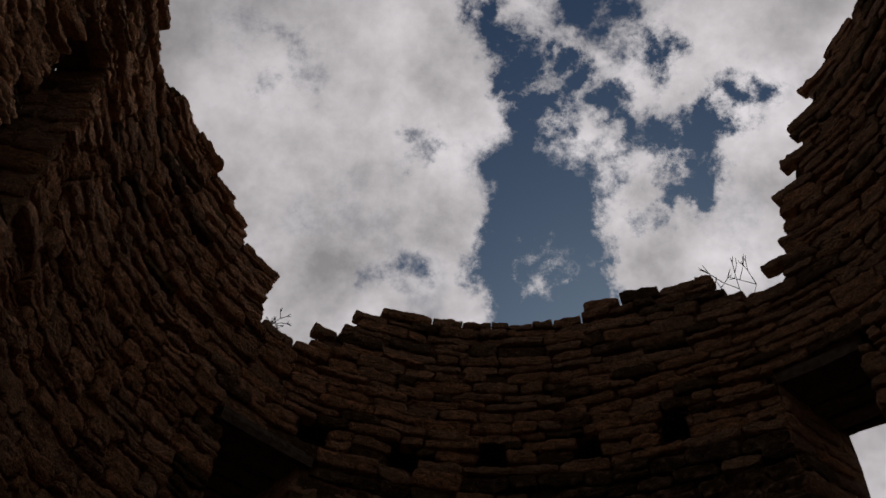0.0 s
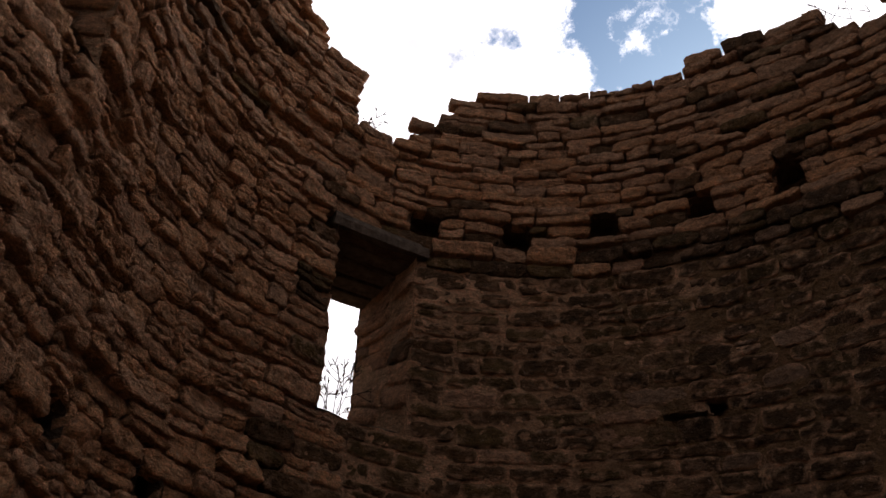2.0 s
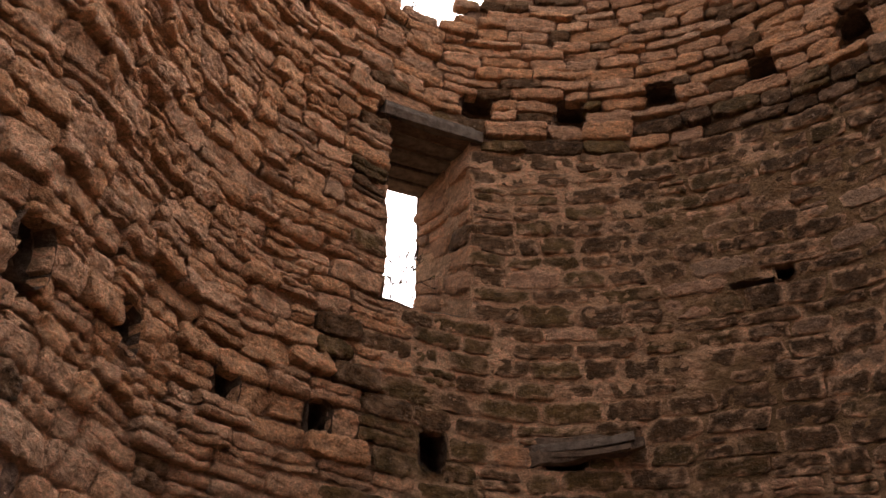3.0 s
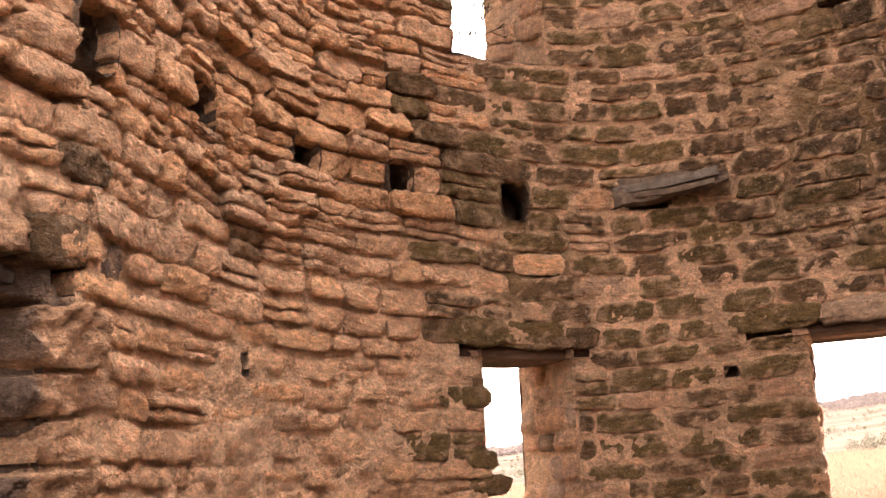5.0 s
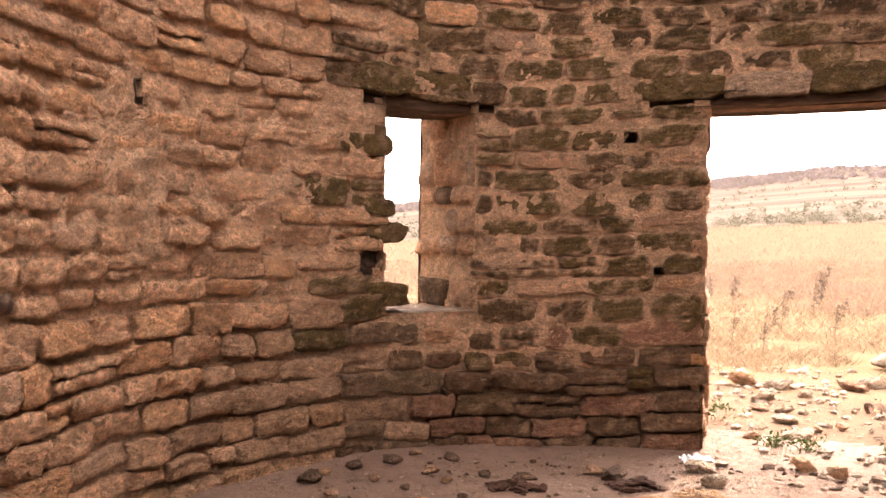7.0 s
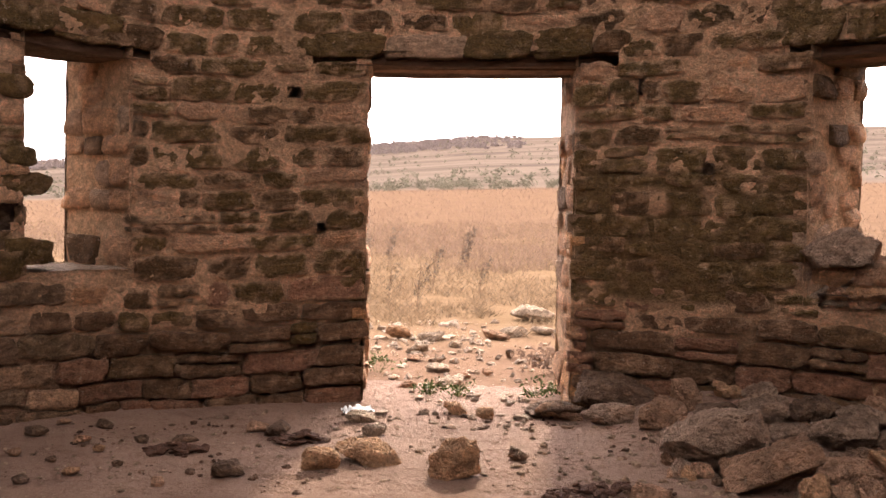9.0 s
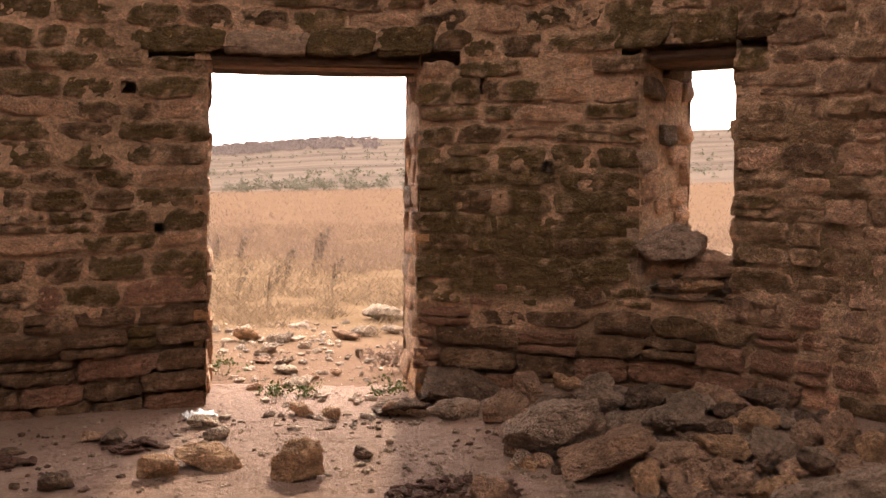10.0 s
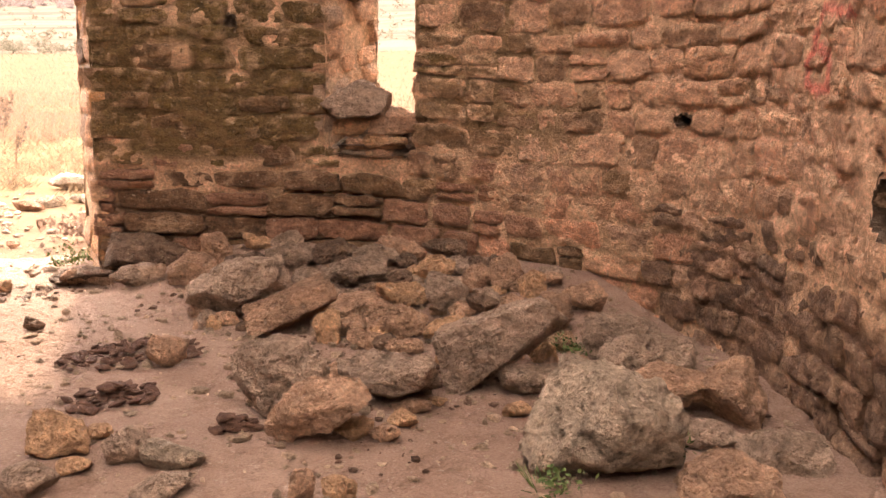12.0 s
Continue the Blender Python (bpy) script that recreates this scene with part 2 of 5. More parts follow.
def field_material():
    n = Nodes("dry_steppe")
    sep = n.t.nodes.new("ShaderNodeSeparateXYZ")
    n.t.links.new(n.co, sep.inputs[0])
    y = n.math("SQRT", n.math("ADD", n.math("MULTIPLY", sep.outputs[0], sep.outputs[0]), n.math("MULTIPLY", sep.outputs[1], sep.outputs[1])), 0.0)
    gold = n.mix(n.range(n.noise(1.8, 6, 0.65), 0.35, 0.65, 0, 1), col(0.152, 0.096, 0.056), col(0.196, 0.126, 0.076))
    weed = n.mix(n.range(n.noise(0.7, 6, 0.7, (1, 1, 1)), 0.35, 0.65, 0, 1), col(0.122, 0.074, 0.047), col(0.160, 0.099, 0.064))
    c = n.mix(n.range(n.math("ADD", y, n.range(n.noise(0.15, 3), 0, 1, -12, 12)), 16, 34, 0, 1), gold, weed)
    strip = n.noise(0.010, 4, 0.5, (0.35, 3.2, 1))
    hill = n.mix(n.range(strip, 0.42, 0.58, 0, 1), col(0.096, 0.071, 0.056), col(0.138, 0.103, 0.081))
    hill = n.mix(n.range(n.noise(0.028, 4, 0.6, (0.4, 2.6, 1)), 0.56, 0.64, 0, 0.75), hill, col(0.066, 0.050, 0.042))
    c = n.mix(n.range(y, 215, 260, 0, 1), c, hill)
    bare = n.mix(n.range(n.noise(2.2, 6, 0.7), 0.35, 0.65, 0, 1), col(0.150, 0.090, 0.060), col(0.195, 0.122, 0.083))
    c = n.mix(n.range(n.math("ADD", y, n.range(n.noise(0.9, 4), 0, 1, -2.2, 2.2)), 4.8, 7.6, 0, 1), bare, c)
    c = n.scale(c, n.range(n.noise(30, 6, 0.75), 0.3, 0.7, 0.75, 1.2))
    n.bump(n.noise(12, 8, 0.7), 0.8, 0.05)
    return n.done(c, 1.0, 0.0)


m_field = field_material()


def plain(name, a, b, scale=8, stretch=None, rough=0.9, relief=0.02, island=0.0):
    n = Nodes(name)
    c = n.mix(n.range(n.noise(scale, 6, 0.65, stretch), 0.35, 0.65, 0, 1), col(*a), col(*b))
    if island:
        c = n.scale(c, n.range(n.island(), 0, 1, 1 - island, 1 + island))
    if relief:
        n.bump(n.noise(scale * 2.5, 8, 0.7, stretch), 0.9, relief)
    return n.done(c, rough)


m_wood = plain("weathered_timber", (0.10, 0.052, 0.033), (0.23, 0.125, 0.078), 9, (1, 1, 3), 0.85, 0.02)
m_grey_wood = plain("grey_split_timber", (0.075, 0.056, 0.043), (0.185, 0.145, 0.112), 14, None, 0.9, 0.03)
m_dark_wood = plain("dark_split_timber", (0.055, 0.036, 0.025), (0.165, 0.112, 0.076), 14, None, 0.9, 0.03)
m_grass = plain("dry_grass", (0.130, 0.084, 0.049), (0.180, 0.118, 0.072), 0.9, None, 0.9, 0, 0.42)
def backlit(material, share=0.5):
    """Thin dry blades let part of the light through."""
    t = material.node_tree
    b = t.nodes["Principled BSDF"]
    tr, mx = t.nodes.new("ShaderNodeBsdfTranslucent"), t.nodes.new("ShaderNodeMixShader")
    t.links.new(b.inputs["Base Color"].links[0].from_socket, tr.inputs["Color"])
    mx.inputs[0].default_value = share
    t.links.new(b.outputs[0], mx.inputs[1])
    t.links.new(tr.outputs[0], mx.inputs[2])
    t.links.new(mx.outputs[0], t.nodes["Material Output"].inputs["Surface"])
    return material


backlit(m_grass)
m_weed = plain("dead_weed", (0.125, 0.078, 0.056), (0.195, 0.125, 0.088), 1.2, None, 0.9, 0, 0.18)
backlit(m_weed)
m_green = plain("low_green_weed", (0.06, 0.09, 0.025), (0.13, 0.15, 0.05), 12, None, 0.8, 0, 0.35)
m_bush = plain("grey_green_scrub", (0.092, 0.080, 0.056), (0.14, 0.122, 0.088), 0.2, None, 0.9, 0, 0.35)
# skyline wood: distance haze mixed into the base colour, paler and purplish
m_hazy_wood = plain("hazy_bare_woodland", (0.125, 0.096, 0.088), (0.16, 0.122, 0.112), 0.2, None, 0.9, 0, 0.2)
backlit(m_bush)
backlit(m_hazy_wood)
m_twig = plain("bare_twig", (0.07, 0.05, 0.04), (0.13, 0.10, 0.07), 20, None, 0.9, 0)
m_root = plain("dark_dried_dung", (0.075, 0.034, 0.022), (0.165, 0.082, 0.052), 25, None, 0.95, 0.05)
m_scrap = plain("dirty_white_plastic", (0.55, 0.53, 0.50), (0.80, 0.79, 0.77), 30, None, 0.5, 0.004)

# ---- the round tower wall: bearings in degrees about the axis, heights in metres ----
R, BATTER, THICK = 3.347, -0.007, 0.78
# inner bearings, inner heights, outer bearings, outer heights
OPENINGS = {
    "door": (66.5, 89.0, -0.2, 2.12, 69.2, 88.3, -0.2, 2.14),
    "window_low_west": (113.4, 123.7, 0.82, 2.07, 116.2, 121.2, 0.82, 2.10),
    "window_low_east": (34.0, 43.0, 0.72, 2.10, 36.6, 41.9, 0.95, 2.12),
    "window_high_west": (114.0, 125.5, 4.00, 5.50, 117.6, 121.8, 4.38, 5.40),
    "window_high_east": (37.0, 48.0, 4.55, 6.15, 40.6, 45.2, 4.9, 6.02),
    "door_west": (182.6, 196.0, 0.15, 2.03, 184.0, 195.0, 0.15, 2.05),
    "window_top_west": (174.0, 183.0, 4.75, 6.2, 176.0, 181.0, 5.0, 6.1),
}
# slots that hold the timbers over the openings: bearings, heights
SLOTS = [(62.0, 95.0, 2.08, 2.165), (111.4, 126.4, 2.04, 2.125), (31.0, 45.2, 2.08, 2.165), (112.0, 127.0, 5.46, 5.60), (35.5, 49.5, 6.10, 6.26), (179.6, 198.0, 1.97, 2.14)]
# joist holes and gaps: bearing, height, width, height, depth
HOLES = [(112.7, 5.83, 0.241, 0.213, 0.4), (100.2, 5.79, 0.23, 0.224, 0.4), (88.2, 5.87, 0.218, 0.202, 0.4), (74.6, 5.86, 0.23, 0.202, 0.4), (62.4, 5.95, 0.23, 0.224, 0.4),
         (76.5, 4.22, 0.13, 0.16, 0.3), (178.2, 3.06, 0.299, 0.302, 0.4), (161.9, 3.06, 0.23, 0.224, 0.4), (146, 3.07, 0.207, 0.213, 0.4), (133, 3.07, 0.196, 0.246, 0.4),
         (118.6, 3.05, 0.196, 0.28, 0.4), (154.9, 1.89, 0.06, 0.11, 0.2), (96.9, 1.9, 0.085, 0.07, 0.2), (93.8, 1.08, 0.06, 0.05, 0.2),
         (52.6, 1.46, 0.06, 0.09, 0.05), (4.6, 0.98, 0.11, 0.05, 0.15), (59.6, 1.97, 0.035, 0.13, 0.08), (103.6, 3.01, 0.3, 0.08, 0.3), (-27, 0.78, 0.36, 0.2, 0.5),
         (80.5, 4.16, 0.3, 0.05, 0.15), (38.2, 0.745, 0.4, 0.06, 0.2), (125.2, 1.12, 0.15, 0.15, 0.09)]
# the broken top: bearing and height
RIM_AT = np.array([-46, -38, 0, 14.6, 22.4, 26.6, 32, 36.3, 39.2, 41.3, 44, 46.5, 50.7, 52.5, 54.0, 60, 67.5, 76.7, 86, 95, 101.2, 108.2, 112.1, 114.2, 116.2, 121, 124.4, 124.9, 127, 131.2, 138, 145.8, 155, 165, 166.5, 170.5, 185, 203, 212, 222, 240, 290, 303, 314, 322])
RIM_Z = np.array([4.5, 9.3, 9.3, 9.32, 9.43, 9.3, 8.8, 8.36, 7.65, 7.45, 7.1, 6.99, 7.05, 7.25, 7.39, 7.43, 7.41, 7.33, 7.30, 7.32, 7.36, 7.2, 6.95, 6.86, 6.6, 6.57, 6.56, 6.95, 7.1, 7.22, 7.4, 7.53, 7.58, 7.1, 7.3, 7.6, 7.8, 7.4, 4.6, 2.6, 1.9, 1.9, 3.0, 6.0, 9.3])


PLAN_AT = [-181, -165, -145, -120, -97, -75, -55, -40, -28, -14, 0, 12, 30, 45, 62, 75, 88, 102, 112, 119, 133, 146, 162, 179]
PLAN_R = [2.55, 2.75, 3.15, 3.5, 3.65, 3.5, 3.1, 2.8, 2.66, 2.86, 3.15, 3.3, 3.38, 3.33, 3.2, 3.24, 3.28, 3.34, 3.38, 3.34, 3.12, 2.94, 2.73, 2.55]
plan_a = np.arange(-180, 180, 0.5)
plan_r = np.interp(plan_a, PLAN_AT, PLAN_R)
plan_w = np.exp(-0.5 * (np.arange(-30, 31) * 0.1) ** 2)
plan_r = sum(plan_w[i] / plan_w.sum() * np.roll(plan_r, i - 30) for i in range(61))


def radius(az):
    """Inner radius of the uneven round plan."""
    return np.interp((np.asarray(az, float) + 180) % 360 - 180, np.append(plan_a, 180), np.append(plan_r, plan_r[0]))


def rim(az):
    """Height of the broken top; the unseen back is kept a low stump to shape the light."""
    return np.interp(az, RIM_AT, RIM_Z)


def at(az, z, d):
    """A point of the wall: bearing, height, depth behind the inner face."""
    a = np.radians(az)
    r = radius(az) + BATTER * z + d
    return np.stack([r * np.cos(a), r * np.sin(a), z + 0 * r], -1)


RECTS = [(o[0], o[1], o[2], o[3]) for o in OPENINGS.values()] + SLOTS
for az, z, w, h, dep in HOLES:
    half = math.degrees(w / 2 / R)
    RECTS.append((az - half, az + half, z - h / 2, z + h / 2))


def cover(az, z):
    """How far the mortar fills the joints, 0 to 1."""
    az, z = np.broadcast_arrays(np.asarray(az, float), np.asarray(z, float))
    front = smooth(128, 118, az) * smooth(5.6, 5.2, z) * np.maximum(smooth(0.25, 0.7, z), 0.75 * smooth(48, 30, az))
    left = smooth(118, 128, az) * (0.25 + (0.54 - 0.06 * smooth(134, 150, az)) * smooth(3.0, 2.3, z) * smooth(0.7, 1.1, z) + 0.45 * smooth(150, 135, az) * smooth(3.2, 3.8, z) * smooth(5.6, 5.2, z))
    return np.clip(front * 0.92 + left, 0, 1)


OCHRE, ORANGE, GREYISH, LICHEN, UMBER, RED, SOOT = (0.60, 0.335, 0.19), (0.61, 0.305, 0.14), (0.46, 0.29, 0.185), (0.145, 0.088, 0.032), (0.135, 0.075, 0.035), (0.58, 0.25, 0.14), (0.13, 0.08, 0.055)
MORTAR = (0.80, 0.48, 0.29)


def pick(rng, weights, colours):
    return np.array(colours[rng.choices(range(len(colours)), weights)[0]])


def stone_tone(rng, az, z):
    az, z = az + rng.gauss(0, 4.5), z + rng.gauss(0, 0.12)
    if z > 5.55:
        lean = 1.0 if z < 6.7 or az > 122 else 0.4
        c = pick(rng, (3 * lean, 2.8 * lean, 2, 0.3, 0.7), (OCHRE, ORANGE, GREYISH, LICHEN, UMBER))
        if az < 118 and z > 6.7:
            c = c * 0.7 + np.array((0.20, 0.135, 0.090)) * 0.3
    elif az > 124 + 5 * rng.random():
        low = float(smooth(1.7, 0.8, z)) * float(smooth(133, 126, az))
        c = pick(rng, (5.5, 1.6 + 3.2 * (z > 2.5), 0.5, 2.6 * low, 0.05 + 1.3 * low), (OCHRE, ORANGE, GREYISH, LICHEN, UMBER))
    elif az < 7 and z < 0.34 + 0.12 * float(smooth(-18, 0, az)):
        # dirt-brown foot of the east wall, colour deepened for the shade there
        c = pick(rng, (0.15, 0.6, 5.0), (OCHRE, RED, UMBER)) * 0.4 + np.array((0.165, 0.098, 0.066)) * 0.6
    elif az < 34 and z < 0.45:
        c = pick(rng, (1.2, 0.4, 1.0, 1.6, 2.2), (OCHRE, ORANGE, GREYISH, UMBER, RED))
    elif (46 < az < 67 and 0.55 < z < 1.5) or (84 < az < 90 and z < 0.9):
        c = pick(rng, (4, 1.2), (LICHEN, UMBER)) * 1.08
    elif az < 22:
        c = pick(rng, (3.2, 0.8, 0.8, 0.8 * float(smooth(4, 22, az)), 0.5 + 0.9 * (z < 0.4), 1.8), (OCHRE, ORANGE, GREYISH, LICHEN, UMBER, RED))
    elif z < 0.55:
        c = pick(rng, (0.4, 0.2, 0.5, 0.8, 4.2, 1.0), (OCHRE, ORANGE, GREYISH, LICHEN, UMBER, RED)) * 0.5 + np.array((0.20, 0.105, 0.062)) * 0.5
    else:
        c = pick(rng, (0.45, 0.15, 0.2, 5, 2.6), (OCHRE, ORANGE, GREYISH, LICHEN, UMBER))
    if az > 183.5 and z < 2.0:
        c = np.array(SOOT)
    if 28 < az < 98 and 2.4 < z < 5.6:
        c = pick(rng, (1.2, 4, 0.4), (LICHEN, UMBER, GREYISH)) * (0.85 - 0.22 * float(smooth(96, 76, az)))
    home = np.array((0.68, 0.37, 0.225) if az < 22 else OCHRE if (az > 124 or z > 5.55) else (0.55, 0.30, 0.18))
    if c[0] > 0.3:
        c = c * 0.5 + home * 0.5
    if az < 34 and 0.45 < z < 3:
        k = 0.5 if c[0] > 0.3 else 0.3 + 0.25 * float(smooth(24, 8, az))
        c = c * (1 - k) + np.array((0.56, 0.31, 0.195)) * k
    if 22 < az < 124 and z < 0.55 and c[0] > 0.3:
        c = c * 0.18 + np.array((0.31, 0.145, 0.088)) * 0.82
    # the same dirt and painted shade, fading out up the wall
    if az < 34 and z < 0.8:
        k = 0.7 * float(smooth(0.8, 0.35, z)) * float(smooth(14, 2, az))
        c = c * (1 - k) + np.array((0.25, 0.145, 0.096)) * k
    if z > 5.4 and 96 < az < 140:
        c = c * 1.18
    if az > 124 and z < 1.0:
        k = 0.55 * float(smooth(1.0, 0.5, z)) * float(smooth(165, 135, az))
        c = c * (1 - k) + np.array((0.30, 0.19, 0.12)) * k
    # skylight on the west wall is put into its stones' colour
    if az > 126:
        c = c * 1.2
    return c * rng.uniform(0.9, 1.1)


def mottled(tone, v, seed, edge=None, smear=0.0):
    """Lichen and dust over one stone in ragged patches, and mortar smeared over its edges."""
    q = v * 16 + seed * 0.71
    dark = tone[0] < 0.25
    k = smooth(0.15, 0.7, fbm(q, 3, 33))[:, None] * (0.42 if dark else 0.22)
    other = np.array(MORTAR) * 0.7 if dark else np.array((0.30, 0.20, 0.13))
    c = (tone * (1 - k) + other * k) * (1 + 0.16 * fbm(q * 2.2, 2, 37))[:, None]
    if smear:
        e = (smooth(0.66, 1.10, np.clip(edge, -0.5, 1) + 0.55 * fbm(q * 1.3, 3, 39)) * smear)[:, None]
        c = c * (1 - e) + np.array(MORTAR) * 0.95 * e
    return c


STROKE = [(-18.7, 1.37), (-14.2, 1.40), (-13.2, 1.32), (-12.8, 1.29), (-12.4, 1.22), (-12.6, 1.15), (-14.0, 1.12), (-15.6, 1.13), (-16.0, 1.20), (-15.2, 1.24), (-13.8, 1.27)]


def daubed(v, c):
    """The red paint daub on the east wall."""
    az, z = np.degrees(np.arctan2(v[:, 1], v[:, 0])), v[:, 2]
    s = np.radians(az) * 2.85
    best = np.full(len(v), 9.0)
    for (a0, z0), (a1, z1) in zip(STROKE[:-1], STROKE[1:]):
        p0, p1 = np.array((math.radians(a0) * 2.85, z0)), np.array((math.radians(a1) * 2.85, z1))
        t = np.clip(((s - p0[0]) * (p1 - p0)[0] + (z - p0[1]) * (p1 - p0)[1]) / ((p1 - p0) @ (p1 - p0)), 0, 1)
        best = np.minimum(best, np.hypot(s - p0[0] - t * (p1 - p0)[0], z - p0[1] - t * (p1 - p0)[1]))
    k = (smooth(0.026, 0.014, best + 0.012 * vnoise(v * 45, 5)) * 0.6)[:, None]
    return c * (1 - k) + np.array((0.84, 0.17, 0.15)) * k


def sheet(nu, nv):
    """Faces of a grid of nu by nv points."""
    i = np.arange(nu - 1)[:, None] * nv + np.arange(nv - 1)[None, :]
    return np.stack([i, i + nv, i + nv + 1, i + 1], -1).reshape(-1, 4)


def stone_geometry(where, u0, u1, v0, v1, rng, proud, depth=0.10, rough=0.012, step=0.05, seed=0):
    """One stone in a wall: where(u, v, d) gives places for metres along, up and in. Returns points and faces."""
    nu, nv = max(5, int((u1 - u0) / step) + 2), max(4, int((v1 - v0) / step) + 2)
    a = np.linspace(-1, 1, nu)[:, None] + np.zeros((1, nv))
    b = np.linspace(-1, 1, nv)[None, :] + np.zeros((nu, 1))
    a, b = np.sign(a) * np.abs(a) ** 0.85, np.sign(b) * np.abs(b) ** 0.85
    hw, hh = (u1 - u0) / 2, (v1 - v0) / 2
    tilt, bow = rng.uniform(-0.035, 0.035), rng.uniform(-0.08, 0.08)
    round_u = 1 - rng.uniform(0.0, 0.13) * np.abs(b) ** 5
    round_v = 1 - rng.uniform(0.04, 0.26) * np.abs(a) ** 4
    skew = rng.uniform(-0.3, 0.3) * hh
    u = (u0 + u1) / 2 + a * hw * round_u + skew * b
    v = (v0 + v1) / 2 + b * hh * round_v + tilt * a * hw * 0.6 + bow * hh * (a * a - 0.5)
    p = np.stack([u * 9, v * 11, np.full_like(u, seed * 0.37)], -1).reshape(-1, 3)
    n1, n2, n3 = fbm(p * 1.9, 3, 3), fbm(p * 1.6, 2, 11), fbm(p * 1.6, 2, 23)
    u = u.ravel() + n2 * 0.012 + 0.005 * fbm(p * 5.0, 2, 61)
    v = v.ravel() + n3 * 0.010 + 0.005 * fbm(p * 5.0, 2, 63)
    pillow = (np.abs(a) ** 14 * 0.6 + np.abs(b) ** 10 * 0.8).ravel() * rng.uniform(0.003, 0.012)
    chip = 0.05 * np.maximum(0, vnoise(p * 0.55, 29) - 0.35) * np.maximum(np.abs(a), np.abs(b)).ravel() ** 3
    slope = rng.uniform(-0.02, 0.02) * a.ravel() + rng.uniform(-0.018, 0.018) * b.ravel()
    d = -proud + pillow + chip + slope * 0.6 + n1 * rough * 0.75 + 0.35 * rough * fbm(p * 5.2, 2, 57)
    front = where(u, v, d)
    ring = [i * nv for i in range(nu)] + [(nu - 1) * nv + j for j in range(1, nv)] + [i * nv + nv - 1 for i in range(nu - 2, -1, -1)] + [j for j in range(nv - 2, 0, -1)]
    back = where(u[ring], v[ring], np.full(len(ring), depth))
    f = sheet(nu, nv).tolist()
    base, m = nu * nv, len(ring)
    for k in range(m):
        k2 = (k + 1) % m
        f.append([ring[k], base + k, base + k2, ring[k2]])
    return np.concatenate([front, back]), [list(reversed(q)) for q in f], [True] * ((nu - 1) * (nv - 1)) + [False] * m, np.concatenate([np.maximum(1 - (1 - np.abs(a)) * hw / 0.06, 1 - (1 - np.abs(b)) * hh / 0.06).ravel(), np.ones(m)])


class Heap:
    """Gathers many stones into one mesh."""

    def __init__(self):
        self.v, self.f, self.c, self.s, self.n = [], [], [], [], 0

    def add(self, v, f, c, s):
        self.s.extend(s)
        self.v.append(v)
        self.f.extend([[i + self.n for i in q] for q in f])
        self.c.append(np.broadcast_to(c, (len(v), 3)))
        self.n += len(v)

    def mesh(self, name, material):
        return mesh(name, np.concatenate(self.v), self.f, material, np.concatenate(self.c), self.s)


def free_spans(lo, hi, zlo, zhi):
    """The bearings of a course that no opening takes."""
    spans = [(lo, hi)]
    for a0, a1, z0, z1 in RECTS:
        if z1 - 0.03 < zlo or z0 + 0.03 > zhi:
            continue
        if (min(z1, zhi) - max(z0, zlo)) < 0.45 * (zhi - zlo) and (z1 - z0) > 0.12:
            continue
        nxt = []
        for s, e in spans:
            if a1 <= s or a0 >= e:
                nxt.append((s, e))
                continue
            if a0 > s:
                nxt.append((s, a0))
            if a1 < e:
                nxt.append((a1, e))
        spans = nxt
    return spans


def swell(az, z):
    """The uneven, weathered face that stones and mortar share."""
    q = np.stack([np.radians(az) * R * 5.5, np.asarray(z, float) * 6.5, 0 * az], -1)
    return 0.017 * smooth(120, 134, az) * fbm(q, 3, 101) + 0.004 * vnoise(q * 0.5, 104)


def inner(u, v, d):
    az = np.degrees(u / R)
    wob = 0.04 * vnoise(np.stack([u * 0.8, v * 0.25, 0 * u], -1), 5) + 0.016 * vnoise(np.stack([u * 2.6, v * 1.2, 0 * u], -1), 6)
    return at(az, v + wob, d + swell(az, v))


